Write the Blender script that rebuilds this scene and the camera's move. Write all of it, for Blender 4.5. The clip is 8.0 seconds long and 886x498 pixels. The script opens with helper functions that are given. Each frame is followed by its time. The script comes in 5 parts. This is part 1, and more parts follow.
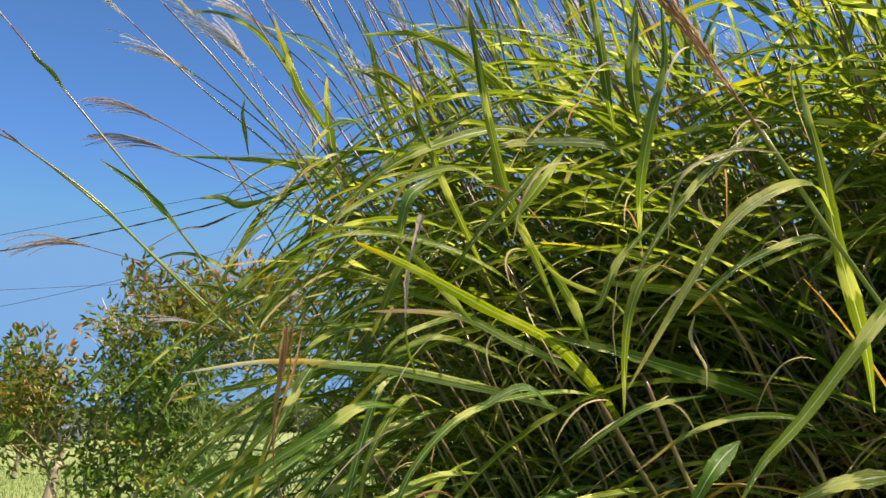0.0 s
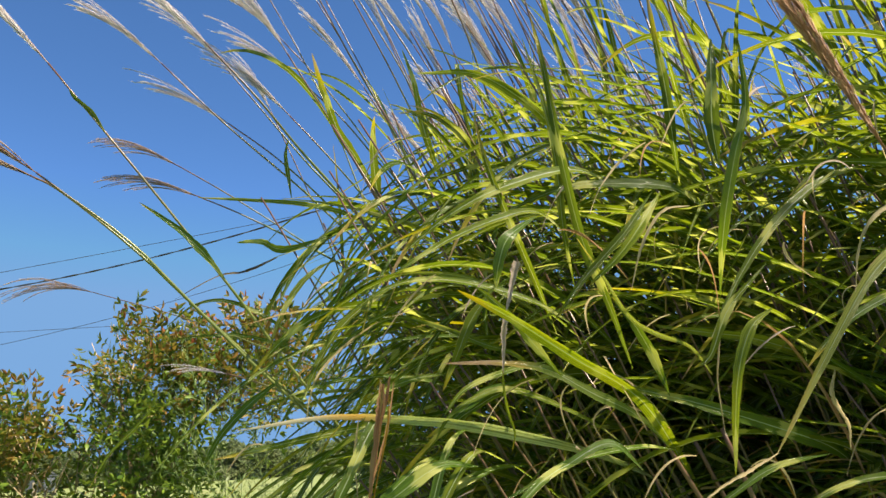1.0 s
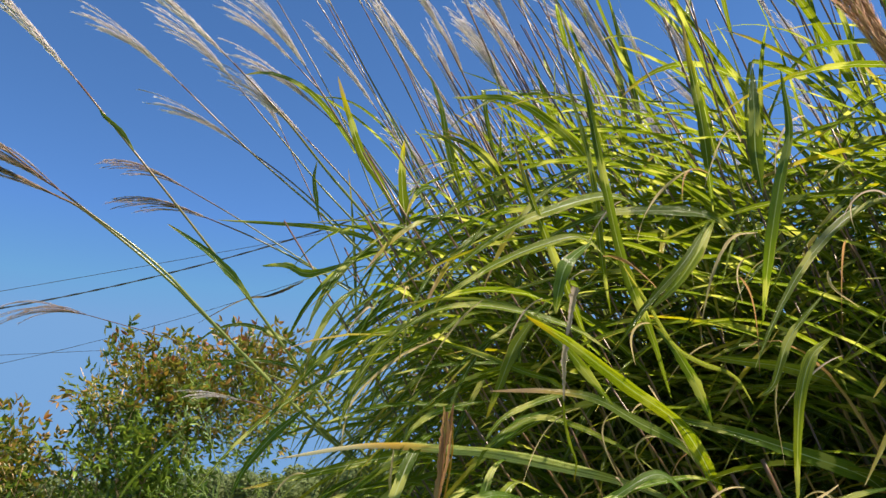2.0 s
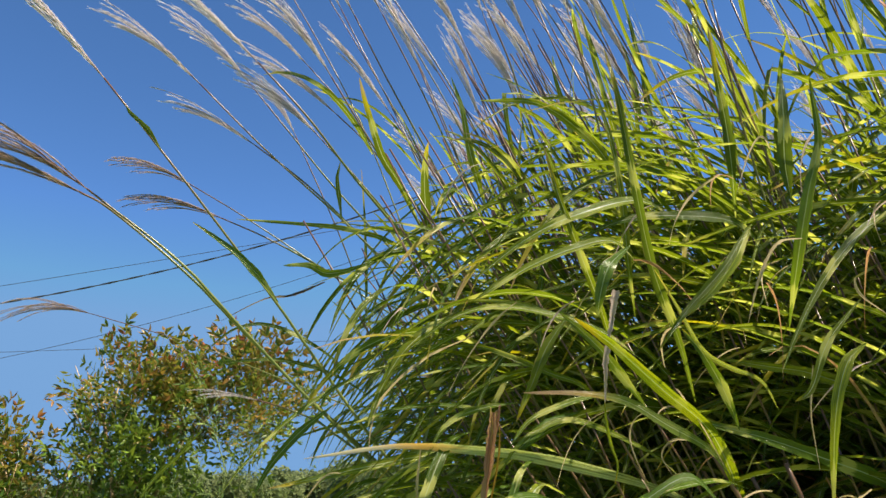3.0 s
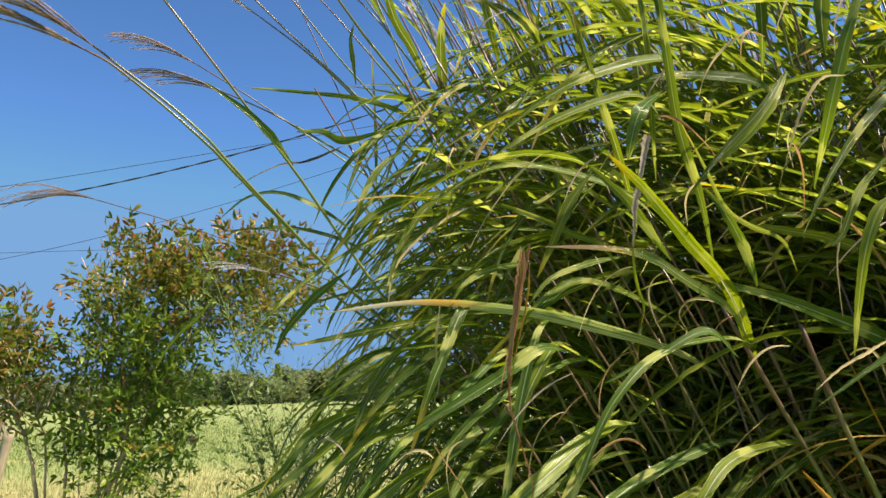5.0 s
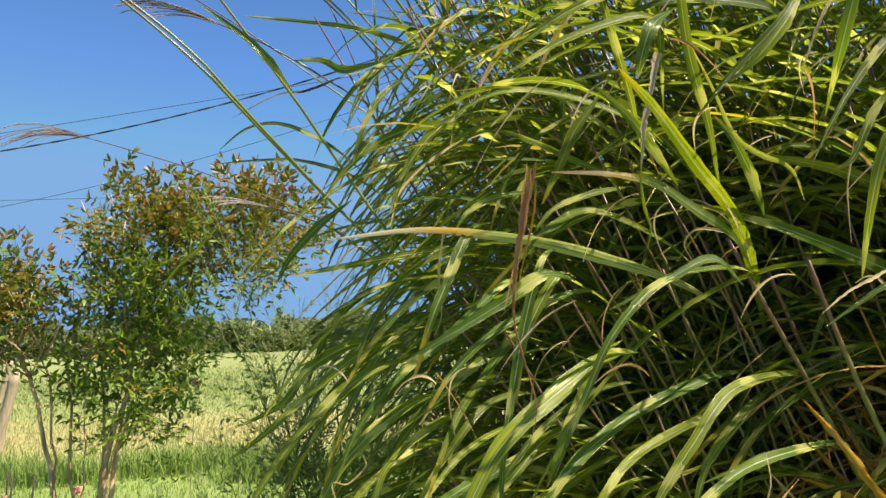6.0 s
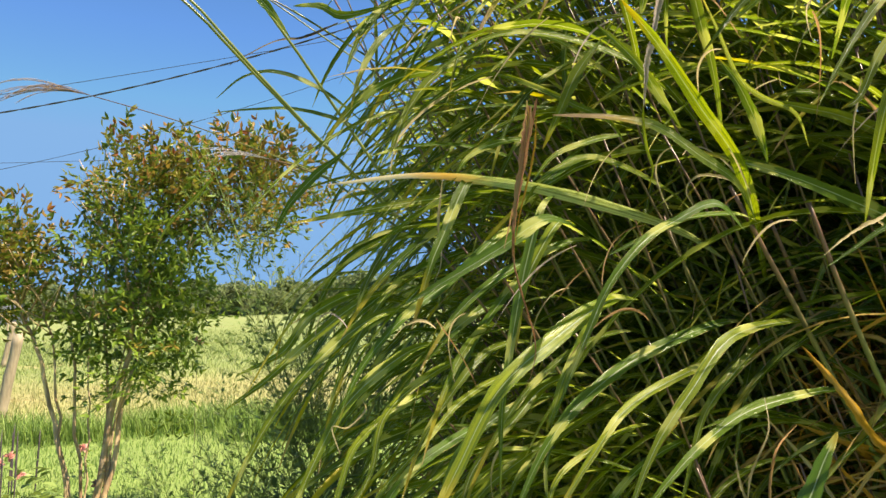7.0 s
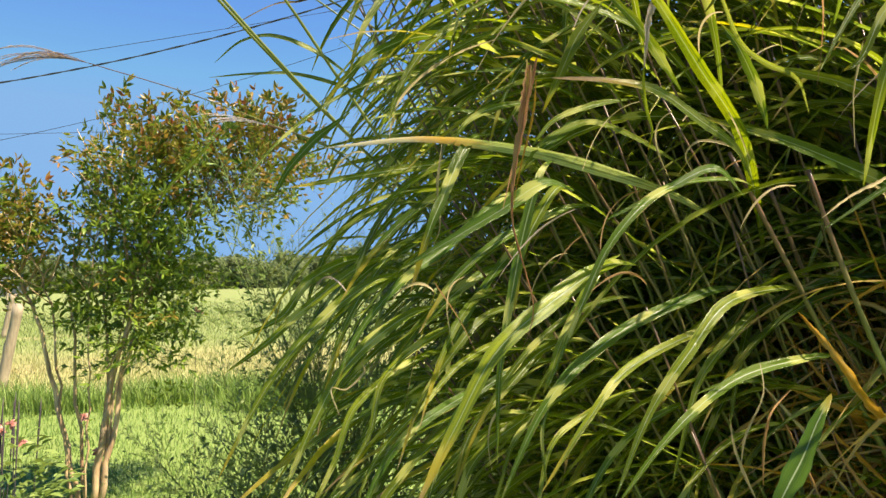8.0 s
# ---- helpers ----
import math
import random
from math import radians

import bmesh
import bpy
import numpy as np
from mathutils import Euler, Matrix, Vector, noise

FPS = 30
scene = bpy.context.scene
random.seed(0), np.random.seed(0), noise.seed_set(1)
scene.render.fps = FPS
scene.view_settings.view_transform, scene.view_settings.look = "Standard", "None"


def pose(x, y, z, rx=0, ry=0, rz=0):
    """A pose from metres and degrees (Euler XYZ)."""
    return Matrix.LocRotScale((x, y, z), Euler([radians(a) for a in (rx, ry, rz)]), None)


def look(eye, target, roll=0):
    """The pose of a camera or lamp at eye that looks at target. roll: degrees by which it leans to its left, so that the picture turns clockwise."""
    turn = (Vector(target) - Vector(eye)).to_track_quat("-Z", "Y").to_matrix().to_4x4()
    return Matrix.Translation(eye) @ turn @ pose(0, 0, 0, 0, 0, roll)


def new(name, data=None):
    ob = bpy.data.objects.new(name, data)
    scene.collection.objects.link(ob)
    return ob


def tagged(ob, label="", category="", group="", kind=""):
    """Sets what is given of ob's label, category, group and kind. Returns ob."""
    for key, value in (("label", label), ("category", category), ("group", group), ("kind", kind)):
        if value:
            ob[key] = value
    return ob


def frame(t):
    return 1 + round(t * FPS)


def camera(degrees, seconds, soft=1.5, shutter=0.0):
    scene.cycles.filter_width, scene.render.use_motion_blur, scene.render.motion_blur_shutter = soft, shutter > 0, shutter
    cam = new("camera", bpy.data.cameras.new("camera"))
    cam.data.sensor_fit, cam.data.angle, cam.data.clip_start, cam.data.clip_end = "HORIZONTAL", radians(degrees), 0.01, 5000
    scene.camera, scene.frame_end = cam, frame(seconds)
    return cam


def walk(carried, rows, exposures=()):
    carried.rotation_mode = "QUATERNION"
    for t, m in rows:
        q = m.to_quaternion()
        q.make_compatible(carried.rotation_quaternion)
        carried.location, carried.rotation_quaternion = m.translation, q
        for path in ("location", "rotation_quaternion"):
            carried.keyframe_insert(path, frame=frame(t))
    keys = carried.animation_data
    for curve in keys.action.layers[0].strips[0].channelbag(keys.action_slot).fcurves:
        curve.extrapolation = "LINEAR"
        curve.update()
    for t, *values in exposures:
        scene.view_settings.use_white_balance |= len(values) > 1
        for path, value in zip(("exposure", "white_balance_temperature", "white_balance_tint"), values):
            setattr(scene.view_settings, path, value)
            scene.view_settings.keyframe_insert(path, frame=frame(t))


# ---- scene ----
cam = camera(60.4, 8.0, soft=1.5)
METRES, EYE, TILT, LEAN, TURN = 0.37, 1.1, 12.7, 2.3, 0.0
ROWS = [
    (0.0, 0.0, 0.0, 0.0, 0.0, 0.0, -0.0),
    (0.5, -0.1634, 0.0824, 0.0039, -0.69, 1.37, 0.07),
    (1.0, -0.2931, 0.1291, 0.0231, -1.64, 3.0, 0.33),
    (1.5, -0.3909, 0.1693, 0.0213, -2.36, 4.65, 0.12),
    (3.0, -0.6066, 0.1685, 0.0131, -3.87, 5.26, -0.9),
    (3.5, -0.6453, 0.2, -0.0177, -4.0, 4.03, -1.21),
    (4.0, -0.6618, 0.2187, -0.0566, -4.0, 2.29, -1.27),
    (4.5, -0.6644, 0.211, -0.0936, -3.95, 0.22, -1.11),
    (6.0, -0.6733, 0.2364, -0.2031, -3.92, -5.64, -1.4),
    (6.5, -0.6682, 0.2412, -0.2262, -3.9, -7.19, -1.31),
    (7.0, -0.6669, 0.2467, -0.2568, -3.85, -8.4, -1.39),
    (7.5, -0.6613, 0.2428, -0.2689, -3.85, -9.43, -1.53),
    (8.0, -0.6664, 0.2367, -0.286, -3.88, -10.34, -1.69),
]
walk(cam, [(t, pose(0, 0, EYE, TILT, LEAN, TURN) @ pose(METRES * x, METRES * y, METRES * z, 90 + pitch, roll, yaw)) for t, x, y, z, yaw, pitch, roll in ROWS],
     exposures=[(0.0, 1.20, 6780, 10), (1.5, 1.08, 6720, 10), (3.5, 1.03, 6680, 10), (8.0, 1.36, 7080, 10)])

# ---- light ----
SUN_UP, SUN_FROM = radians(54), radians(117)   # height, and compass angle from +y towards +x
world = bpy.data.worlds.new("sky")
scene.world = world
world.use_nodes = True
wn = world.node_tree.nodes
sky = wn.new("ShaderNodeTexSky")
sky.sky_type = "NISHITA"
sky.sun_disc = False
sky.sun_elevation, sky.sun_rotation = SUN_UP, SUN_FROM
sky.air_density, sky.dust_density, sky.ozone_density = 0.55, 0.0, 3.0
sky.altitude = 2000
deep = wn.new("ShaderNodeHueSaturation")
deep.inputs["Saturation"].default_value, deep.inputs["Value"].default_value = 1.145, 1.28
deep.inputs["Hue"].default_value = 0.499
world.node_tree.links.new(sky.outputs[0], deep.inputs["Color"])
clear = wn.new("ShaderNodeMix")   # dry clear air: the horizon stays blue instead of whitening
clear.data_type, clear.blend_type = "RGBA", "DARKEN"
clear.inputs[0].default_value = 1.0
clear.inputs[7].default_value = (0.80, 1.64, 3.05, 1.0)
world.node_tree.links.new(deep.outputs[0], clear.inputs[6])
world.node_tree.links.new(clear.outputs[2], wn["Background"].inputs[0])
wn["Background"].inputs[1].default_value = 0.115
sun = new("sun", bpy.data.lights.new("sun", "SUN"))
sun.data.energy, sun.data.angle, sun.data.color = 5.2, radians(0.55), (1.0, 0.89, 0.69)
toward = Vector((math.sin(SUN_FROM) * math.cos(SUN_UP), math.cos(SUN_FROM) * math.cos(SUN_UP), math.sin(SUN_UP)))
sun.matrix_world = look(toward * 30, (0, 0, 0))


# ---- materials ----
class Nodes:
    """A small wrapper for writing node materials."""

    def __init__(self, name):
        self.mat = bpy.data.materials.new(name)
        self.mat.use_nodes = True
        self.tree = self.mat.node_tree
        self.bsdf = self.tree.nodes["Principled BSDF"]
        self.out = self.tree.nodes["Material Output"]

    def add(self, kind):
        return self.tree.nodes.new("ShaderNode" + kind)

    def link(self, a, b):
        self.tree.links.new(a, b)

    def put(self, socket, value):
        if hasattr(value, "is_output"):
            self.link(value, socket)
        else:
            socket.default_value = value

    def math(self, op, a, b=0.0, clamp=False):
        node = self.add("Math")
        node.operation, node.use_clamp = op, clamp
        self.put(node.inputs[0], a)
        self.put(node.inputs[1], b)
        return node.outputs[0]

    def mix(self, fac, a, b):
        node = self.add("Mix")
        node.data_type = "RGBA"
        self.put(node.inputs[0], fac)
        self.put(node.inputs[6], a)
        self.put(node.inputs[7], b)
        return node.outputs[2]

    def step(self, value, lo, hi):
        node = self.add("MapRange")
        node.interpolation_type = "SMOOTHSTEP"
        self.put(node.inputs[0], value)
        self.put(node.inputs[1], lo)
        self.put(node.inputs[2], hi)
        return node.outputs[0]

    def noise(self, vector, scale, detail=3.0, rough=0.55):
        node = self.add("TexNoise")
        if vector is not None:
            self.link(vector, node.inputs["Vector"])
        node.inputs["Scale"].default_value = scale
        node.inputs["Detail"].default_value = detail
        node.inputs["Roughness"].default_value = rough
        return node.outputs[0]

    def uv(self, name):
        node = self.add("UVMap")
        node.uv_map = name
        return node.outputs[0]

    def split(self, vector):
        node = self.add("SeparateXYZ")
        self.link(vector, node.inputs[0])
        return node.outputs

    def join(self, x, y, z=0.0):
        node = self.add("CombineXYZ")
        for k, v in enumerate((x, y, z)):
            self.put(node.inputs[k], v)
        return node.outputs[0]

    def bump(self, height, strength, distance):
        node = self.add("Bump")
        node.inputs["Strength"].default_value = strength
        node.inputs["Distance"].default_value = distance
        self.link(height, node.inputs["Height"])
        self.link(node.outputs[0], self.bsdf.inputs["Normal"])
        return node.outputs[0]

    def leafy(self, colour, glow, share, rough=0.4, normal=None):
        """Finish as a thin leaf: a glossy front and light that comes through."""
        self.put(self.bsdf.inputs["Base Color"], colour)
        self.put(self.bsdf.inputs["Roughness"], rough)
        through_leaf = self.add("BsdfTranslucent")
        self.put(through_leaf.inputs[0], glow)
        both = self.add("MixShader")
        self.put(both.inputs[0], share)
        self.link(self.bsdf.outputs[0], both.inputs[1])
        self.link(through_leaf.outputs[0], both.inputs[2])
        self.link(both.outputs[0], self.out.inputs[0])
        return self.mat


def rgb(r, g, b):
    return (r, g, b, 1.0)


def blade_material(name, dark, light, dry_from=0.82, dry_spread=0.42, straw=(0.40, 0.27, 0.15), turn=(0.42, 0.34, 0.05), bands=0.9, blotch=(0.15, 0.24, 0.04), share=0.46):
    """A banded grass blade: fine veins, pale cross bands, pale midrib and an end that yellows and dries."""
    n = Nodes(name)
    u, v, _ = n.split(n.uv("blade"))
    life, seed, _ = n.split(n.uv("life"))
    off = n.math("MULTIPLY", seed, 37.0)
    centre = n.math("ABSOLUTE", n.math("SUBTRACT", u, 0.5))
    veins = n.noise(n.join(n.math("MULTIPLY", u, 20.0), n.math("MULTIPLY", v, 1.6), off), 1.0, 3.0)
    patch = n.noise(n.join(n.math("MULTIPLY", u, 1.5), n.math("MULTIPLY", v, 9.0), off), 1.0, 3.0)
    green = n.mix(n.step(n.math("FRACT", n.math("MULTIPLY", seed, 5.3)), 0.0, 1.0), rgb(*dark), rgb(*light))
    green = n.mix(n.math("MULTIPLY", n.step(patch, 0.40, 0.75), 0.5), green, rgb(*blotch))
    green = n.mix(n.math("MULTIPLY", n.step(veins, 0.44, 0.56), 0.75), green, rgb(0.045, 0.09, 0.016))
    wob = n.math("MULTIPLY", n.noise(n.join(n.math("MULTIPLY", u, 3.0), n.math("MULTIPLY", v, 14.0), off), 1.0, 2.0), 0.04)
    along = n.math("FRACT", n.math("ADD", n.math("MULTIPLY", n.math("ADD", v, wob), 6.0), off))
    edge = n.math("MULTIPLY", n.math("SUBTRACT", veins, 0.5), 0.10)
    along = n.math("ADD", along, edge)
    band = n.math("MULTIPLY", n.step(along, 0.735, 0.765), n.math("SUBTRACT", 1.0, n.step(along, 0.89, 0.93)))
    some = n.step(n.noise(n.join(off, n.math("MULTIPLY", v, 3.0), 0.0), 1.7, 1.0), 0.30, 0.40)
    colour = n.mix(n.math("MULTIPLY", n.math("MULTIPLY", band, some), bands), green, rgb(0.50, 0.50, 0.15))
    rib = n.math("SUBTRACT", 1.0, n.step(centre, 0.022, 0.040))
    colour = n.mix(n.math("MULTIPLY", rib, n.math("ADD", 0.35, n.math("MULTIPLY", n.math("FRACT", n.math("MULTIPLY", seed, 7.9)), 0.55))), colour, rgb(0.55, 0.62, 0.36))
    dry = n.math("ADD", life, n.math("MULTIPLY", n.math("SUBTRACT", patch, 0.5), 0.25))
    start = n.math("ADD", dry_from, n.math("MULTIPLY", n.math("FRACT", n.math("MULTIPLY", seed, 13.7)), dry_spread))
    yellow = n.step(n.math("SUBTRACT", dry, start), -0.14, 0.0)
    brown = n.step(n.math("SUBTRACT", dry, start), 0.0, 0.10)
    colour = n.mix(yellow, colour, rgb(*turn))
    colour = n.mix(brown, colour, rgb(*straw))
    margin = n.noise(n.join(n.step(u, 0.4, 0.6), n.math("MULTIPLY", v, 26.0), off), 1.0, 4.0, 0.7)
    frayed = n.math("MULTIPLY", n.step(n.math("ADD", centre, n.math("MULTIPLY", n.math("SUBTRACT", margin, 0.5), 0.5)), 0.47, 0.53), n.step(n.math("FRACT", n.math("MULTIPLY", seed, 23.1)), 0.45, 0.8))
    colour = n.mix(n.math("MULTIPLY", frayed, 0.8), colour, rgb(0.40, 0.29, 0.12))
    n.bump(veins, 0.9, 0.0014)
    bright = n.add("HueSaturation")
    bright.inputs["Saturation"].default_value = 1.15
    bright.inputs["Value"].default_value = 1.5
    n.link(colour, bright.inputs["Color"])
    glow = n.mix(0.3, bright.outputs[0], rgb(0.43, 0.49, 0.03))
    n.bsdf.inputs["Specular IOR Level"].default_value = 0.42
    return n.leafy(colour, glow, share, 0.24)


def dry_blade_material(name, base, streak):
    n = Nodes(name)
    u, v, _ = n.split(n.uv("blade"))
    life, seed, _ = n.split(n.uv("life"))
    veins = n.noise(n.join(n.math("MULTIPLY", u, 22.0), n.math("MULTIPLY", v, 5.0), n.math("MULTIPLY", seed, 31.0)), 1.0, 3.0)
    patch = n.noise(n.join(u, n.math("MULTIPLY", v, 14.0), n.math("MULTIPLY", seed, 17.0)), 1.0, 3.0)
    colour = n.mix(n.step(veins, 0.35, 0.65), base, streak)
    colour = n.mix(n.math("MULTIPLY", n.step(patch, 0.5, 0.7), 0.6), colour, rgb(0.42, 0.33, 0.17))
    colour = n.mix(n.math("MULTIPLY", n.step(veins, 0.42, 0.30), 0.55), colour, rgb(0.10, 0.05, 0.03))
    n.bump(veins, 0.6, 0.001)
    n.bsdf.inputs["Specular IOR Level"].default_value = 0.2
    return n.leafy(colour, colour, 0.48, 0.6)


def stalk_material():
    n = Nodes("grass_stalk")
    _, v, _ = n.split(n.uv("blade"))
    life, seed, _ = n.split(n.uv("life"))
    spots = n.noise(n.join(0.0, n.math("MULTIPLY", v, 9.0), n.math("MULTIPLY", seed, 20.0)), 1.0, 3.0)
    colour = n.mix(n.step(spots, 0.35, 0.7), rgb(0.09, 0.12, 0.03), rgb(0.18, 0.20, 0.06))
    colour = n.mix(n.step(life, 0.55, 0.95), colour, rgb(0.13, 0.07, 0.05))
    n.put(n.bsdf.inputs["Base Color"], colour)
    n.bsdf.inputs["Roughness"].default_value = 0.33
    n.bsdf.inputs["Specular IOR Level"].default_value = 0.45
    return n.mat


def plume_material(name, root, tip, dark):
    n = Nodes(name)
    life, seed, _ = n.split(n.uv("life"))
    colour = n.mix(n.step(life, 0.0, 1.0), root, tip)
    colour = n.mix(n.math("MULTIPLY", seed, 0.3), colour, dark)
    return n.leafy(colour, colour, 0.55, 0.5)


def shrub_leaf_material(name, bronze):
    n = Nodes(name)
    isle = n.add("NewGeometry").outputs["Random Per Island"]
    rnd = n.add("ObjectInfo").outputs["Random"]
    place = n.add("NewGeometry").outputs["Position"]
    patch = n.noise(place, 2.6, 2.0)
    colour = n.mix(n.step(isle, 0.1, 0.9), rgb(0.05, 0.11, 0.016), rgb(0.20, 0.29, 0.036))
    high = n.step(n.split(place)[2], 1.25, 1.95)
    warm = n.math("ADD", n.math("ADD", n.math("MULTIPLY", rnd, 0.28), n.math("MULTIPLY", patch, 0.5)), n.math("MULTIPLY", high, 0.38))
    warm = n.math("ADD", warm, bronze)
    colour = n.mix(n.math("MULTIPLY", n.step(warm, 0.36, 0.76), n.step(isle, 0.2, 0.75)), colour, rgb(0.29, 0.16, 0.045))
    colour = n.mix(n.math("MULTIPLY", n.step(warm, 0.8, 1.1), n.step(isle, 0.75, 0.95)), colour, rgb(0.34, 0.07, 0.035))
    glow = n.mix(0.4, colour, rgb(0.36, 0.40, 0.04))
    n.bsdf.inputs["Specular IOR Level"].default_value = 0.4
    return n.leafy(colour, glow, 0.38, 0.36)


def needle_material():
    n = Nodes("needle_leaf")
    isle = n.add("NewGeometry").outputs["Random Per Island"]
    rnd = n.add("ObjectInfo").outputs["Random"]
    colour = n.mix(isle, rgb(0.10, 0.17, 0.04), rgb(0.26, 0.34, 0.10))
    colour = n.mix(n.math("MULTIPLY", rnd, 0.3), colour, rgb(0.12, 0.13, 0.05))
    return n.leafy(colour, n.mix(0.4, colour, rgb(0.36, 0.44, 0.08)), 0.36, 0.5)


def bark_material(name, a, b, scale=30.0):
    n = Nodes(name)
    co = n.add("TexCoord").outputs["Object"]
    mp = n.add("Mapping")
    mp.inputs["Scale"].default_value = (1.0, 1.0, 0.16)
    n.link(co, mp.inputs[0])
    grain = n.noise(mp.outputs[0], scale, 5.0, 0.65)
    blot = n.noise(co, 7.0, 3.0)
    colour = n.mix(n.step(grain, 0.3, 0.7), a, b)
    colour = n.mix(n.math("MULTIPLY", n.step(blot, 0.5, 0.7), 0.4), colour, rgb(0.30, 0.26, 0.20))
    n.put(n.bsdf.inputs["Base Color"], colour)
    n.bsdf.inputs["Roughness"].default_value = 0.8
    n.bump(grain, 0.6, 0.006)
    return n.mat


def field_material():
    n = Nodes("field_ground")
    place = n.add("NewGeometry").outputs["Position"]
    x, y, _ = n.split(place)
    wide = n.noise(place, 0.22, 4.0)
    fine = n.noise(place, 9.0, 5.0, 0.7)
    far = n.math("ADD", y, n.math("MULTIPLY", n.math("SUBTRACT", wide, 0.5), 6.0))
    lawn = n.mix(fine, rgb(0.14, 0.21, 0.045), rgb(0.24, 0.31, 0.08))
    rough = n.mix(fine, rgb(0.30, 0.29, 0.11), rgb(0.44, 0.39, 0.17))
    green_far = n.mix(fine, rgb(0.16, 0.21, 0.06), rgb(0.26, 0.30, 0.10))
    colour = n.mix(n.step(far, 6.5, 9.0), lawn, rough)
    colour = n.mix(n.step(far, 11.0, 15.0), colour, green_far)
    colour = n.mix(n.math("MULTIPLY", n.step(wide, 0.52, 0.68), 0.5), colour, rgb(0.34, 0.26, 0.13))
    streak = n.noise(n.join(n.math("MULTIPLY", x, 0.12), n.math("MULTIPLY", y, 0.45), 0.0), 1.0, 5.0, 0.65)
    colour = n.mix(n.math("MULTIPLY", n.step(streak, 0.42, 0.62), n.math("MULTIPLY", n.step(far, 8.0, 11.0), 0.65)), colour, rgb(0.20, 0.24, 0.07))
    speck = n.noise(n.join(n.math("MULTIPLY", x, 1.2), n.math("MULTIPLY", y, 2.2), 4.0), 1.0, 4.0, 0.7)
    colour = n.mix(n.math("MULTIPLY", n.step(speck, 0.5, 0.7), 0.5), colour, rgb(0.13, 0.17, 0.045))
    n.put(n.bsdf.inputs["Base Color"], colour)
    n.bsdf.inputs["Roughness"].default_value = 0.95
    n.bump(fine, 0.7, 0.05)
    return n.mat


def tussock_material():
    n = Nodes("tussock_grass")
    isle = n.add("NewGeometry").outputs["Random Per Island"]
    colour = n.mix(isle, rgb(0.09, 0.17, 0.03), rgb(0.26, 0.36, 0.08))
    return n.leafy(colour, colour, 0.3, 0.5)


def tuft_material():
    n = Nodes("meadow_grass")
    isle = n.add("NewGeometry").outputs["Random Per Island"]
    place = n.add("NewGeometry").outputs["Position"]
    _, y, _ = n.split(place)
    wide = n.noise(place, 0.5, 3.0)
    green = n.mix(isle, rgb(0.12, 0.21, 0.04), rgb(0.24, 0.34, 0.09))
    straw = n.mix(isle, rgb(0.22, 0.24, 0.08), rgb(0.36, 0.34, 0.15))
    field = n.mix(isle, rgb(0.17, 0.24, 0.06), rgb(0.31, 0.35, 0.13))
    far = n.math("ADD", y, n.math("MULTIPLY", n.math("SUBTRACT", wide, 0.5), 5.0))
    streak = n.noise(n.join(n.math("MULTIPLY", n.split(place)[0], 0.10), n.math("MULTIPLY", y, 0.55), 2.0), 1.0, 4.0, 0.6)
    colour = n.mix(n.step(far, 7.2, 9.0), green, straw)
    colour = n.mix(n.math("MULTIPLY", n.step(streak, 0.5, 0.62), n.step(far, 8.0, 10.0)), colour, n.mix(isle, rgb(0.30, 0.23, 0.10), rgb(0.40, 0.31, 0.16)))
    colour = n.mix(n.step(far, 10.5, 13.5), colour, field)
    return n.leafy(colour, colour, 0.3, 0.6)


def far_leaf_material():
    n = Nodes("far_tree_leaf")
    place = n.add("NewGeometry").outputs["Position"]
    rnd = n.add("ObjectInfo").outputs["Random"]
    isle = n.add("NewGeometry").outputs["Random Per Island"]
    colour = n.mix(isle, rgb(0.17, 0.22, 0.09), rgb(0.23, 0.28, 0.12))
    colour = n.mix(n.math("MULTIPLY", rnd, 0.5), colour, rgb(0.17, 0.20, 0.10))
    return n.leafy(colour, colour, 0.5, 0.8)


def plain_material(name, a, b, scale, rough=0.6):
    n = Nodes(name)
    grain = n.noise(n.add("TexCoord").outputs["Object"], scale, 4.0, 0.6)
    n.put(n.bsdf.inputs["Base Color"], n.mix(n.step(grain, 0.3, 0.7), a, b))
    n.bsdf.inputs["Roughness"].default_value = rough
    return n.mat


# darker green of the same grass: the inner mass's shade is put into the colour
SHADE_BLADE = blade_material("zebra_blade_shade_tone", (0.042, 0.080, 0.009), (0.172, 0.200, 0.015), share=0.53)
WHITE_TIP = blade_material("white_tipped_blade", (0.56, 0.62, 0.32), (0.60, 0.65, 0.34), 0.73, 0.02, (0.66, 0.56, 0.50), (0.62, 0.36, 0.16), 0.3)
TAN_TIP = blade_material("tan_tipped_blade", (0.22, 0.28, 0.06), (0.28, 0.34, 0.08), 0.76, 0.02, (0.46, 0.30, 0.20), (0.50, 0.36, 0.10), 0.4)
YELLOW_BLADE = blade_material("yellowing_blade", (0.30, 0.38, 0.02), (0.38, 0.45, 0.03), 0.97, 0.02, (0.30, 0.15, 0.06), (0.52, 0.36, 0.03), 0.4, blotch=(0.55, 0.50, 0.02))
# lighter copy of the zebra blade: sunlight on the front leaves put into its green
LIT_BLADE = blade_material("zebra_blade_lit_tone", (0.075, 0.15, 0.014), (0.265, 0.300, 0.022), 0.9, 0.45, bands=0.75, share=0.42)
# darkened like the mass: shade among the upper blades is put into the green
UPPER_BLADE = blade_material("upper_blade_shade_tone", (0.034, 0.07, 0.009), (0.155, 0.185, 0.015), bands=0.8, blotch=(0.21, 0.24, 0.03), share=0.53)
STRAW_TOP = blade_material("half_dry_blade", (0.30, 0.32, 0.07), (0.36, 0.36, 0.09), 0.9, 0.1, (0.55, 0.42, 0.2), (0.55, 0.44, 0.12), 0.6)
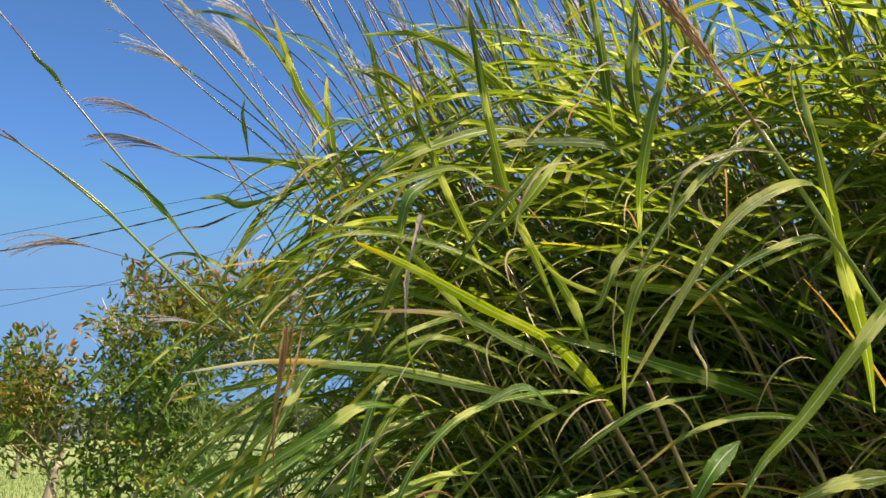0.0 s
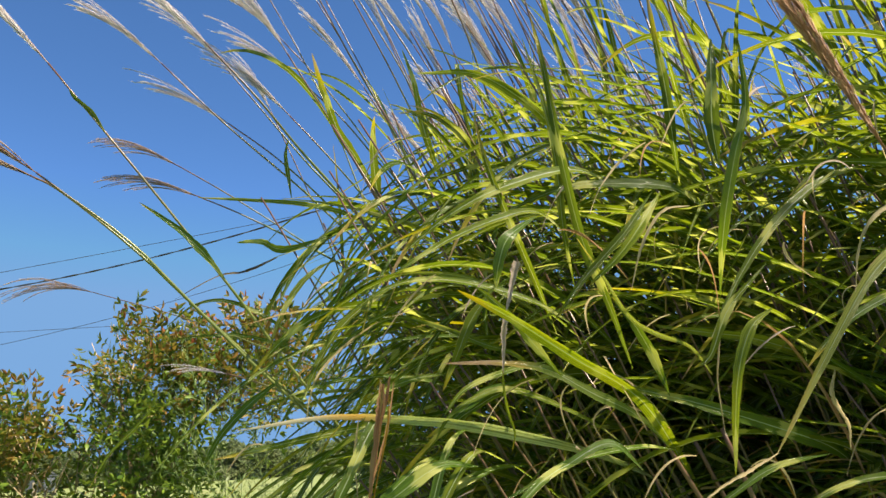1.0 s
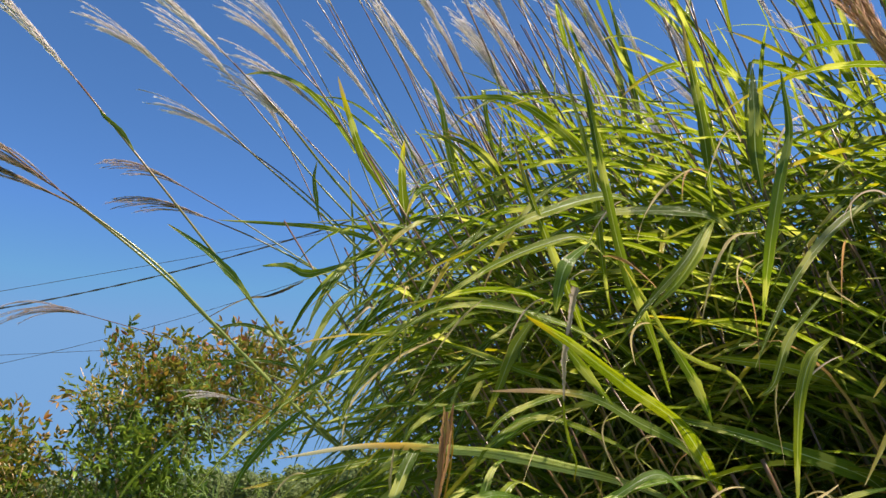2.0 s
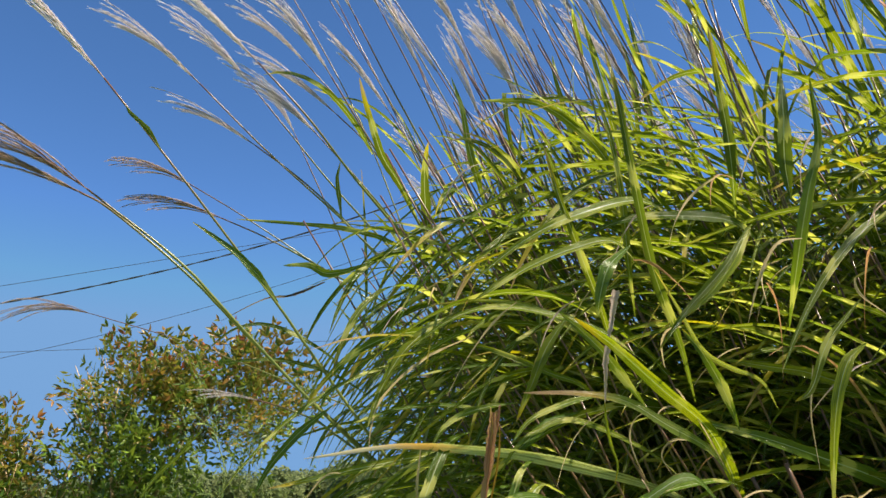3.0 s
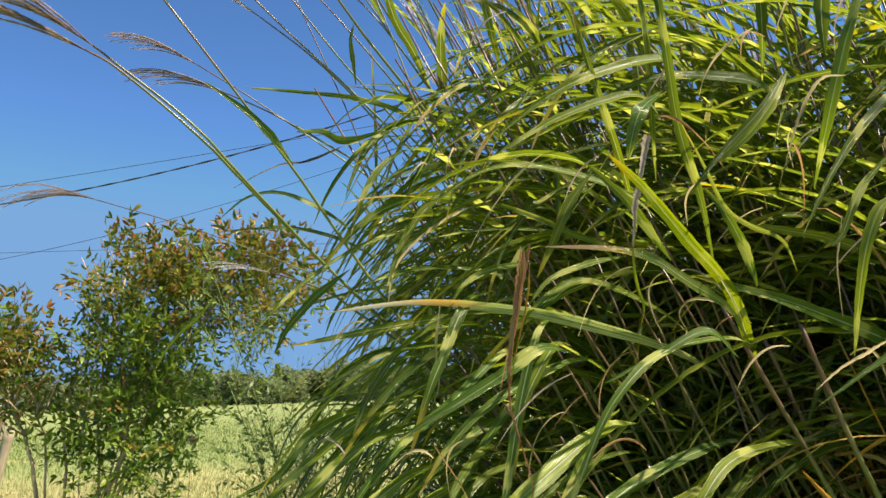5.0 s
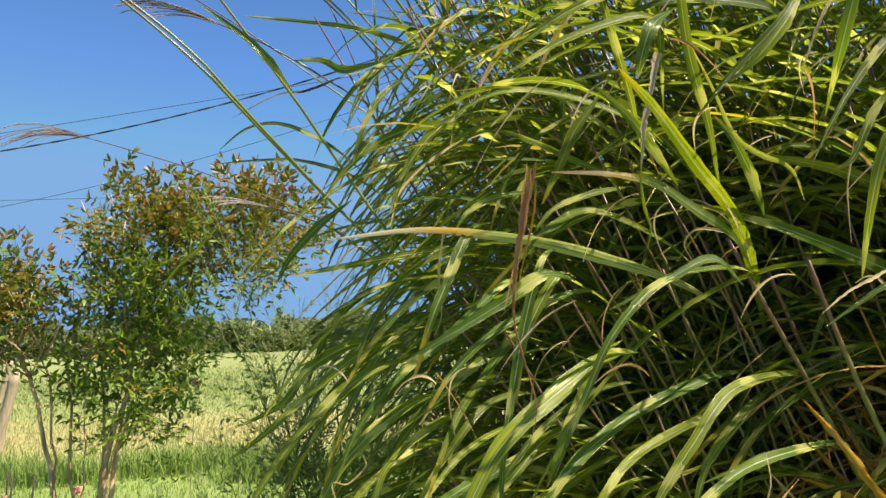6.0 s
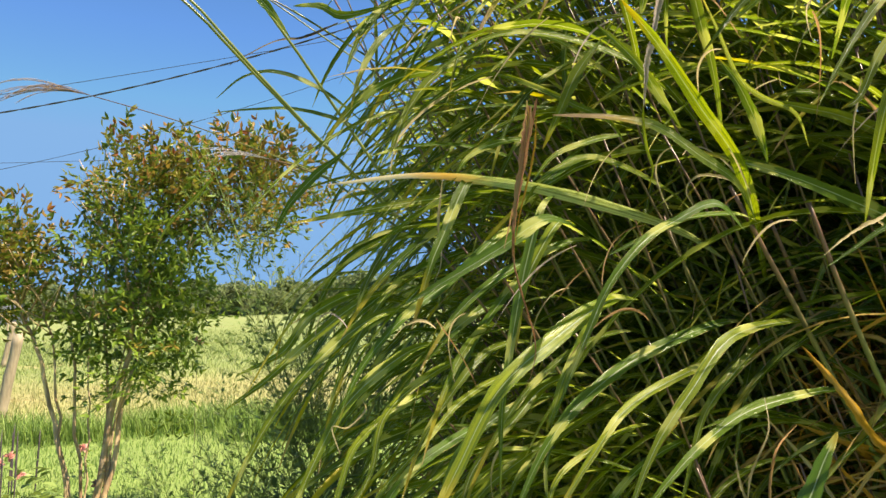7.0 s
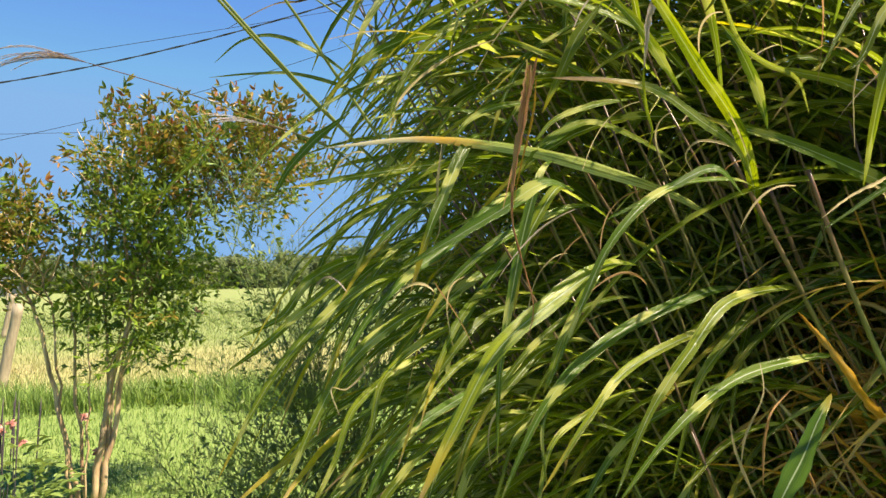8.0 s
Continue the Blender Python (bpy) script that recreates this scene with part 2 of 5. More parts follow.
DRY_BROWN = dry_blade_material("dry_brown_blade", rgb(0.34, 0.16, 0.07), rgb(0.52, 0.32, 0.16))
DRY_TAN = dry_blade_material("dry_tan_blade", rgb(0.24, 0.075, 0.045), rgb(0.56, 0.31, 0.17))
DRY_GOLD = dry_blade_material("dry_golden_blade", rgb(0.58, 0.36, 0.11), rgb(0.72, 0.52, 0.21))
DRY_STRAW = dry_blade_material("dry_straw_blade", rgb(0.52, 0.40, 0.21), rgb(0.68, 0.56, 0.35))
DRY_ORANGE = dry_blade_material("dry_orange_blade", rgb(0.50, 0.23, 0.03), rgb(0.60, 0.36, 0.05))
PURPLE_DRY = dry_blade_material("purple_dry_blade", rgb(0.40, 0.27, 0.24), rgb(0.66, 0.56, 0.50))
DARK_WITHERED = dry_blade_material("dark_withered_blade", rgb(0.06, 0.05, 0.04), rgb(0.11, 0.08, 0.06))
STALK = stalk_material()
RED_PLUME = plume_material("young_red_plume_hair", rgb(0.42, 0.22, 0.16), rgb(0.68, 0.48, 0.40), rgb(0.34, 0.15, 0.11))
PLUME = plume_material("plume_hair", rgb(0.55, 0.44, 0.44), rgb(0.95, 0.95, 1.0), rgb(0.36, 0.24, 0.23))
TAN_PLUME = plume_material("tan_plume_hair", rgb(0.32, 0.20, 0.14), rgb(0.68, 0.54, 0.46), rgb(0.22, 0.12, 0.10))
SHRUB_LEAF = shrub_leaf_material("glossy_shrub_leaf", -0.10)
BRONZE_LEAF = shrub_leaf_material("bronze_shrub_leaf", 0.26)
NEEDLE = needle_material()
CANE = bark_material("cane_bark", rgb(0.27, 0.16, 0.09), rgb(0.66, 0.48, 0.29), 26.0)
TWIG = bark_material("twig_bark", rgb(0.09, 0.075, 0.05), rgb(0.17, 0.14, 0.09), 60.0)
POST_WOOD = bark_material("weathered_post_wood", rgb(0.24, 0.19, 0.13), rgb(0.40, 0.33, 0.24), 22.0)
FIELD = field_material()
TUFT = tuft_material()
TUSSOCK = tussock_material()
FAR_LEAF = far_leaf_material()
WIRE = plain_material("black_cable_sheath", rgb(0.02, 0.022, 0.03), rgb(0.05, 0.05, 0.06), 3.0)
SHED_WALL = plain_material("dark_shed_boards", rgb(0.07, 0.08, 0.10), rgb(0.13, 0.14, 0.16), 2.0, 0.8)
DARK_SPIKE = plain_material("dark_seed_spike", rgb(0.035, 0.028, 0.04), rgb(0.07, 0.05, 0.06), 60.0, 0.7)
PETAL = plain_material("salmon_petal", rgb(0.56, 0.22, 0.19), rgb(0.64, 0.34, 0.30), 20.0)


# ---- mesh tools ----
class Shape:
    """Collects vertices, faces and two uv layers for one mesh."""

    def __init__(self):
        self.verts, self.faces, self.blade, self.life = [], [], [], []

    def vert(self, p, blade=(0.0, 0.0), life=(0.0, 0.0)):
        self.verts.append(tuple(p))
        self.blade.append(blade)
        self.life.append(life)
        return len(self.verts) - 1

    def mesh(self, name, material, smooth=True):
        me = bpy.data.meshes.new(name)
        me.from_pydata(self.verts, [], self.faces)
        loops = np.empty(len(me.loops), dtype=np.int32)
        me.loops.foreach_get("vertex_index", loops)
        for label, values in (("blade", self.blade), ("life", self.life)):
            layer = me.uv_layers.new(name=label)
            layer.data.foreach_set("uv", np.asarray(values, dtype=np.float32)[loops].ravel())
        me.materials.append(material)
        if smooth:
            me.polygons.foreach_set("use_smooth", [True] * len(me.polygons))
        me.update()
        return me


def part(name, shape, material, parent, label="", smooth=True):
    """Link a shape (or a ready mesh) as one object under a thing or a part."""
    me = shape.mesh(name, material, smooth) if isinstance(shape, Shape) else shape
    ob = new(name, me)
    ob.parent = parent
    if label:
        tagged(ob, label)
    return ob


def thing(name, place, label, category, group="", kind=""):
    ob = new(name)
    ob.location = place
    ob.empty_display_size = 0.1
    return tagged(ob, label, category, group, kind)


def smooth_path(points, count):
    """Catmull-Rom through the points."""
    pts = [Vector(p) for p in points]
    pts = [pts[0] * 2 - pts[1]] + pts + [pts[-1] * 2 - pts[-2]]
    spans = len(pts) - 3
    out = []
    for k in range(count + 1):
        f = k / count * spans
        i = min(int(f), spans - 1)
        t = f - i
        a, b, c, d = pts[i:i + 4]
        out.append(0.5 * (2 * b + (c - a) * t + (2 * a - 5 * b + 4 * c - d) * t * t + (3 * b - a - 3 * c + d) * t ** 3))
    return out


def ribbon(shape, path, width, side, fold=0.25, twist=0.0, seed=0.0, shift=0.0, root=0.3, rag=0.0):
    """A grass blade along path: folded at the midrib, widest in its lower half, drawn out to a point."""
    n = len(path) - 1
    rows, dist, sidev = [], shift, Vector(side)
    rng = random.Random(int(seed * 1e6))
    ph, wave = rng.random() * 6.28, rng.uniform(0.0, 0.10)
    for i, p in enumerate(path):
        f = i / n
        tan = path[min(i + 1, n)] - path[max(i - 1, 0)]
        if tan.length < 1e-9:
            tan = Vector((0, 0, 1))
        tan.normalize()
        sidev = sidev - tan * sidev.dot(tan)
        if sidev.length < 1e-6:
            sidev = tan.orthogonal()
        sidev.normalize()
        turn = twist * f + wave * math.sin(ph + f * 11)
        s = Matrix.Rotation(turn, 3, tan) @ sidev
        up = tan.cross(s)
        w = width * 0.5 * min(1.0, root + f * 2.6) * (1 - f) ** 0.55
        w = max(w, 0.0003)
        wl = w * (1 + 0.07 * math.sin(ph * 3 + f * 23) + 0.05 * math.sin(ph * 5 + f * 61))
        wr = w * (1 + 0.07 * math.sin(ph * 7 + f * 19) + 0.05 * math.sin(ph * 2 + f * 53))
        if rag:
            wl *= 1 - rng.random() * rag
            wr *= 1 - rng.random() * rag
        if i:
            dist += (p - path[i - 1]).length
        rows.append((shape.vert(p - s * wl + up * w * fold, (0.0, dist), (f, seed)),
                     shape.vert(p, (0.5, dist), (f, seed)),
                     shape.vert(p + s * wr + up * w * fold, (1.0, dist), (f, seed))))
    for a, b in zip(rows, rows[1:]):
        shape.faces.append((a[0], a[1], b[1], b[0]))
        shape.faces.append((a[1], a[2], b[2], b[1]))


def tube(shape, path, radii, sides=6, seed=0.0, cap=True):
    """A round stem along path."""
    n = len(path) - 1
    ref, rings, dist = Vector((0.31, 0.95, 0.07)), [], 0.0
    for i, p in enumerate(path):
        tan = (path[min(i + 1, n)] - path[max(i - 1, 0)]).normalized()
        a = ref - tan * ref.dot(tan)
        if a.length < 1e-4:
            a = tan.orthogonal()
        a.normalize()
        b = tan.cross(a)
        if i:
            dist += (p - path[i - 1]).length
        r = radii[0] + (radii[1] - radii[0]) * i / n if len(radii) == 2 else radii[i]
        rings.append([shape.vert(p + (a * math.cos(q) + b * math.sin(q)) * r, (k / sides, dist), (i / n, seed))
                      for k, q in ((k, 6.2832 * k / sides) for k in range(sides))])
    for a, b in zip(rings, rings[1:]):
        for k in range(sides):
            m = (k + 1) % sides
            shape.faces.append((a[k], a[m], b[m], b[k]))
    if cap:
        shape.faces.append(tuple(rings[-1]))
        shape.faces.append(tuple(reversed(rings[0])))


def arch(start, heading, length, droop, count, rng, curl=0.0):
    """A path that sets out along heading and bends down under its own weight."""
    p, d = Vector(start), Vector(heading).normalized()
    step, out = length / count, [Vector(start)]
    sway = Vector((rng.uniform(-1, 1), rng.uniform(-1, 1), rng.uniform(-0.4, 0.4))) * curl
    for k in range(count):
        f = (k + 1) / count
        level = 1 - abs(d.z) * 0.6 if d.z < 0 else 1.0
        d = (d + Vector((0, 0, -1)) * droop * (0.35 + 1.3 * f) * level / count + sway / count).normalized()
        p = p + d * step
        out.append(p.copy())
    return out


# ---- ground and distance ----
def build_ground():
    bm = bmesh.new()
    edges_x = [-900, -300, -100, -40, -18] + [-12 + 0.5 * k for k in range(36)] + [8, 18, 40, 100, 300, 900]
    edges_y = [-60, -20, -6] + [-2 + 0.5 * k for k in range(32)] + [16, 20, 28, 40, 60, 90, 140, 220, 400, 900, 1500]
    grid = [[bm.verts.new((x, y, 0.05 * noise.noise((x * 0.35, y * 0.35, 3)) if -12 <= x <= 6 and 4.5 < y < 14 else 0.0)) for x in edges_x] for y in edges_y]
    for a, b in zip(grid, grid[1:]):
        for k in range(len(a) - 1):
            bm.faces.new((a[k], a[k + 1], b[k + 1], b[k]))
    me = bpy.data.meshes.new("ground")
    bm.to_mesh(me)
    me.materials.append(FIELD)
    me.polygons.foreach_set("use_smooth", [True] * len(me.polygons))
    tagged(new("ground", me), "mown green lawn running into a dry pasture", "ground", kind="structure")


def build_tufts(name, label, count, x0, x1, y0, y1, tall, wide, seed, material=None):
    rng = np.random.default_rng(seed)
    x = (x0 + x1) / 2 + np.clip(rng.normal(0, 0.42, count), -1.6, 1.6) * (x1 - x0) / 2
    y = y0 + (y1 - y0) * np.clip(rng.gamma(2.6, 0.17, count) - 0.08, -0.1, 1.8)
    h = tall * rng.uniform(0.4, 1.2, count)
    a = rng.uniform(0, 6.283, count)
    lean = rng.uniform(0.1, 0.7, count) * h
    b = rng.uniform(0, 6.283, count)
    w = wide * rng.uniform(0.6, 1.3, count)
    v = np.zeros((count, 5, 3))
    cs, sn = np.cos(a) * w, np.sin(a) * w
    lx, ly = np.cos(b) * lean, np.sin(b) * lean
    for k, (s, up, out) in enumerate(((-1, -0.02, 0), (1, -0.02, 0), (0.8, 0.6, 0.35), (-0.8, 0.6, 0.35), (0, 1.0, 1.0))):
        v[:, k] = np.stack((x + s * cs + lx * out, y + s * sn + ly * out, h * up), 1)
    base = np.arange(count)[:, None] * 5
    faces = (base + np.array([0, 1, 2, 3])).tolist() + (base + np.array([3, 2, 4])).tolist()
    me = bpy.data.meshes.new(name)
    me.from_pydata(v.reshape(-1, 3).tolist(), [], faces)
    me.materials.append(material or TUFT)
    tagged(new(name, me), label, "grass", kind="stuff")


def build_far_trees():
    rng = random.Random(5)
    variants = []
    for k in range(4):
        crown, trunk = Shape(), Shape()
        tube(trunk, [Vector((0, 0, -0.3)), Vector((0.1, 0, 2.0)), Vector((0, 0.1, 4.5))], (0.3, 0.12), 6)
        lobes = [(Vector((rng.uniform(-2.4, 2.4), rng.uniform(-2, 2), rng.uniform(1.0, 7.4))), rng.uniform(1.5, 2.8)) for _ in range(11)]
        for _ in range(2600):
            c, r = rng.choice(lobes)
            d = Vector((rng.gauss(0, 1), rng.gauss(0, 1), rng.gauss(0, 1))).normalized()
            p = c + d * r * rng.random() ** 0.35
            if p.z < 0.3:
                continue
            s = rng.uniform(0.2, 0.42)
            e = Vector((rng.gauss(0, 1), rng.gauss(0, 1), rng.gauss(0, 1))).normalized()
            f = e.orthogonal().normalized()
            g = e.cross(f)
            ids = [crown.vert(p + (f * math.cos(q) + g * math.sin(q)) * s * rng.uniform(0.6, 1.1)) for q in (0, 1.3, 2.5, 3.8, 5.0)]
            crown.faces.append(tuple(ids))
        variants.append((crown.mesh("crown", FAR_LEAF, False), trunk.mesh("trunk", TWIG)))
    for k in range(150):
        x = -170 + 240 * k / 149 + rng.uniform(-2, 2)
        y = 150 + rng.uniform(-18, 18)
        tall = rng.uniform(0.5, 0.82)
        tree = thing("tree", (x, y, 0), "far green broadleaf tree in the hedge line", "tree", "trees of the far hedge line")
        tree.rotation_euler = (0, 0, rng.uniform(0, 6.28))
        tree.scale = (tall * 1.5, tall * 1.5, tall)
        crown, trunk = variants[k % 4]
        part("crown", crown, None, tree)
        part("trunk", trunk, None, tree)


build_ground()
build_tufts("lawn_grass", "short bright green mown lawn grass", 52000, -7.0, 2.0, 2.4, 6.2, 0.034, 0.003, 2)
build_tufts("meadow_grass", "tall green and straw-coloured meadow grass", 46000, -12.0, 4.5, 5.4, 16.0, 0.065, 0.004, 3)
build_tufts("far_meadow_grass", "dry straw-coloured pasture grass further out", 30000, -24.0, 6.0, 14.0, 45.0, 0.09, 0.012, 4)
for bx, by, size in ((-1.2, 6.5, 0.5), (-0.6, 6.6, 0.55), (-3.6, 6.9, 0.6), (-2.2, 7.0, 0.6), (0.0, 6.6, 0.5), (-4.6, 7.4, 0.7), (-1.6, 7.2, 0.6), (-2.9, 6.7, 0.5), (-0.2, 7.3, 0.6)):
    build_tufts("grass_tussock", "dark green tussock of long uncut grass", 800, bx - size, bx + size, by - size * 0.5, by + size * 0.5, 0.24, 0.004, int(by * 10 - bx * 7), TUSSOCK)
build_far_trees()


# ---- fence and cables ----
def build_post(base, top, radius, label):
    post = thing("fence_post", base, label, "fence post", "fence posts in the field")
    rng = random.Random(int(abs(base[0]) * 100))
    rel = Vector(top) - Vector(base)
    sh = Shape()
    path = [rel * (k / 8) + Vector((rng.uniform(-1, 1), rng.uniform(-1, 1), 0)) * radius * 0.08 for k in range(9)]
    path[0] = Vector((0, 0, -0.05))
    tube(sh, path, [radius * rng.uniform(0.93, 1.07) for _ in path], 9)
    part("post", sh, POST_WOOD, post)


def build_cable(name, a, b, sag, radius, strands=1, anchor=None):
    cable = thing(name, (0, 0, 0), "black overhead power cable against the sky", "cable", "overhead cables")
    for s in range(strands):
        pts = []
        for k in range(121 if strands > 1 else 49):
            f = k / (120 if strands > 1 else 48)
            p = Vector(a).lerp(Vector(b), f)
            p.z -= sag * 4 * f * (1 - f)
            if strands > 1:
                q = f * 110 + s * 6.2832 / strands
                p += Vector((0.0, math.cos(q), math.sin(q))) * radius * 0.95
            pts.append(p)
        if anchor:   # past the last support the wire is stayed to the ground
            pts.insert(0, Vector(anchor))
        sh = Shape()
        tube(sh, pts, (radius, radius), 5)
        part("strand", sh, WIRE, cable)


NEAR_POST = "weathered grey-brown leaning wooden fence post in the grass"
FAR_POST = "pale weathered wooden fence post far out in the pasture"
build_post((-4.23, 8.26, 0), (-4.02, 8.21, 0.87), 0.052, NEAR_POST)
build_post((-8.23, 16.57, 0), (-7.99, 16.51, 0.93), 0.055, FAR_POST)
build_post((-11.99, 21.98, 0), (-11.72, 21.80, 0.85), 0.06, FAR_POST)
build_post((-21.28, 43.92, 0), (-21.19, 43.86, 1.2), 0.07, FAR_POST)
build_post((-22.66, 42.61, 0), (-22.50, 42.4, 1.0), 0.07, FAR_POST)
build_cable("twisted_cable", (-18.324, 25.936, 7.203), (9.519, 21.762, 13.437), 1.4, 0.016, 2)
build_cable("overhead_cable", (-18.319, 25.825, 7.577), (9.487, 22.489, 11.001), 0.15, 0.010)
build_cable("overhead_cable", (-18.350, 26.531, 5.212), (9.503, 22.118, 12.246), 1.2, 0.009, anchor=(-22.5, 27.2, -0.05))
build_cable("overhead_cable", (-18.338, 26.255, 6.136), (9.420, 24.003, 5.933), 0.0, 0.008)


def build_shed():
    """A small dark shed far across the pasture."""
    shed = thing("shed", (-53.0, 112.0, 0), "small dark boarded shed far across the pasture", "shed")
    w, d, h = 1.25, 1.6, 2.1
    for k in range(8):
        x0, x1 = -w + 2 * w * k / 8 + 0.01, -w + 2 * w * (k + 1) / 8 - 0.01
        bm = bmesh.new()
        bmesh.ops.create_cube(bm, size=1.0, matrix=Matrix.Translation(((x0 + x1) / 2, -d, h / 2)) @ Matrix.Diagonal((x1 - x0, 0.05, h, 1)))
        me = bpy.data.meshes.new("board")
        bm.to_mesh(me)
        bm.free()
        me.materials.append(SHED_WALL)
        part("board", me, None, shed)
    bm = bmesh.new()
    bmesh.ops.create_cube(bm, size=1.0, matrix=Matrix.Translation((0, 0.03, h / 2)) @ Matrix.Diagonal((2 * w, 2 * d - 0.01, h, 1)))
    me = bpy.data.meshes.new("wall")
    bm.to_mesh(me)
    bm.free()
    me.materials.append(SHED_WALL)
    part("wall", me, None, shed)
    sh = Shape()
    ids = [sh.vert(p) for p in ((-w - 0.15, -d - 0.2, h), (w + 0.15, -d - 0.2, h), (w + 0.15, d + 0.2, h), (-w - 0.15, d + 0.2, h), (-w - 0.15, 0, h + 0.6), (w + 0.15, 0, h + 0.6))]
    sh.faces = [(0, 1, 5, 4), (2, 3, 4, 5), (0, 4, 3), (1, 2, 5), (3, 2, 1, 0)]
    part("roof", sh, SHED_WALL, shed, "dark pitched roof", False)


build_shed()


# ---- zebra grass ----
def plume_mesh(seed, spread, droop, length=0.21, material=None):
    """A feathery seed head: long racemes lying close along a short axis, silky with fine short hairs."""
    rng = random.Random(seed)
    sh = Shape()
    for r in range(rng.randint(12, 16)):
        at = Vector((0, 0, rng.uniform(0.0, 0.07)))
        q = rng.uniform(0, 6.283)
        lean = rng.uniform(0.02, spread)
        head = Vector((math.cos(q) * lean + 0.04, math.sin(q) * lean * 0.7, 1))
        path = []
        p, d, n = at.copy(), head.normalized(), 14
        ln = length * rng.uniform(0.6, 1.0)
        sway = rng.gauss(0, 0.12)
        for k in range(n + 1):
            path.append(p.copy())
            d = (d + Vector((droop, sway, 0)) * (k / n) * 2.0 / n).normalized()
            p = p + d * ln / n
        tone = rng.random()
        tube(sh, path, (0.0008, 0.0003), 3, tone, False)
        for k in range(260):
            f = rng.uniform(0.10, 1.0)
            i = min(int(f * n), n - 1)
            p = path[i].lerp(path[i + 1], f * n - i)
            t = (path[i + 1] - path[i]).normalized()
            o = Matrix.Rotation(rng.uniform(0, 6.283), 3, t) @ t.orthogonal().normalized()
            s = t.cross(o)
            h = rng.uniform(0.006, 0.014)
            tip = p + (t + o * rng.uniform(0.08, 0.32)) * h
            w = 0.00045
            ids = [sh.vert(p - s * w, (0, 0), (0.1, tone)), sh.vert(p + s * w, (0, 0), (0.1, tone)), sh.vert(tip, (0, 0), (1.0, tone))]
            sh.faces.append(tuple(ids))
    return sh.mesh("plume", material or PLUME)


PLUMES = [plume_mesh(k, s, d, 0.21, m) for k, (s, d, m) in enumerate(((0.05, 0.25, PLUME), (0.09, 0.45, PLUME), (0.12, 0.5, PLUME), (0.2, 0.9, TAN_PLUME), (0.11, 0.75, TAN_PLUME), (0.10, 0.2, PLUME)))]
PLUMES.append(plume_mesh(9, 0.05, 0.1, 0.24, RED_PLUME))

CLUMP = Vector((0.96, 1.50, 0.0))
clump = thing("zebra_grass", CLUMP, "tall arching zebra grass clump with banded green blades and silvery plumes", "ornamental grass")
SWEEP = Vector((-0.26, -0.03, 0.0))   # the whole clump leans to one side


def put_plume(stalk, path, kind, size=1.0):
    tip = path[-1]
    axis = (path[-1] - path[-2]).normalized()
    side = Vector((-1, -0.1, -0.5))
    x = (side - axis * side.dot(axis)).normalized()
    y = axis.cross(x)
    m = Matrix((x, y, axis)).transposed().to_4x4()
    ob = part("plume", PLUMES[kind], None, stalk, "young reddish plume" if kind == 6 else "silvery tan feathery plume")
    ob.matrix_local = Matrix.Translation(tip - axis * 0.01) @ m @ Matrix.Scale(size, 4)


guide_rng = random.Random(3)


def guide_stalk(size, radius, *points, plume_kind=0):
    """A stalk that rises from the clump's foot through the points, with a plume at its end (size 0: none)."""
    pts = [Vector(p) - CLUMP for p in points]
    low = pts[0]
    run = (pts[0] - pts[1]).normalized()
    mid = low + run * (0.55 * low.z / max(0.4, -run.z))
    foot = Vector((mid.x + run.x * 0.12, mid.y + run.y * 0.12, 0.0))
    path = smooth_path([foot, mid] + pts, 26)
    sh = Shape()
    tube(sh, path, (radius * 1.6, radius * 0.8), 7, guide_rng.random())
    stalk = part("stalk", sh, STALK, clump)
    if size:
        put_plume(stalk, path, plume_kind, size)


def guide_leaf(material, width, side, *points, twist=0.0, root=0.2):
    """A leaf that leaves the mass of the clump and runs through the points to its end."""
    pts = [Vector(p) - CLUMP for p in points]
    if material in (SHADE_BLADE, LIT_BLADE, WHITE_TIP, TAN_TIP, STRAW_TOP, YELLOW_BLADE):
        if (pts[0] - pts[-1]).length > 0.16:
            pts.insert(0, pts[0] + (pts[0] - pts[1]) * 0.6 + Vector((0.015, 0.04, -0.02)))
    path = smooth_path(pts, 34)
    sh = Shape()
    green_leaf = material in (SHADE_BLADE, LIT_BLADE, WHITE_TIP, TAN_TIP, STRAW_TOP, YELLOW_BLADE)
    ribbon(sh, path, width, side, guide_rng.uniform(0.18, 0.4) if green_leaf else 0.7, twist + guide_rng.uniform(-0.3, 0.3), guide_rng.random(), shift=guide_rng.random(), root=0.06 if green_leaf else root, rag=0.0 if green_leaf else 0.45)
    part("leaf", sh, material, clump)


def kink(pts, rng):
    """Break a blade over: its outer half folds down at a sharp bend."""
    i = rng.randint(5, 9)
    tan = (pts[i] - pts[i - 1]).normalized()
    axis = tan.cross(Vector((0, 0, -1)))
    if axis.length < 0.2:
        return pts
    turn = Matrix.Rotation(rng.uniform(0.5, 1.3), 3, axis.normalized()) @ Matrix.Rotation(rng.gauss(0, 0.25), 3, Vector((0, 0, 1)))
    return pts[:i + 1] + [pts[i] + turn @ (q - pts[i]) for q in pts[i + 1:]]


def left_edge(z):
    """How far out the leafy mass reaches on its open side, by height."""
    rows = ((0.0, -0.50), (0.8, -0.44), (1.15, -0.38), (1.45, -0.32), (1.55, -0.25), (1.7, -0.08), (1.9, 0.06), (2.1, 0.15), (2.6, 0.30), (3.2, 0.4))
    for (z0, x0), (z1, x1) in zip(rows, rows[1:]):
        if z <= z1:
            return x0 + (x1 - x0) * (z - z0) / (z1 - z0)
    return 0.4


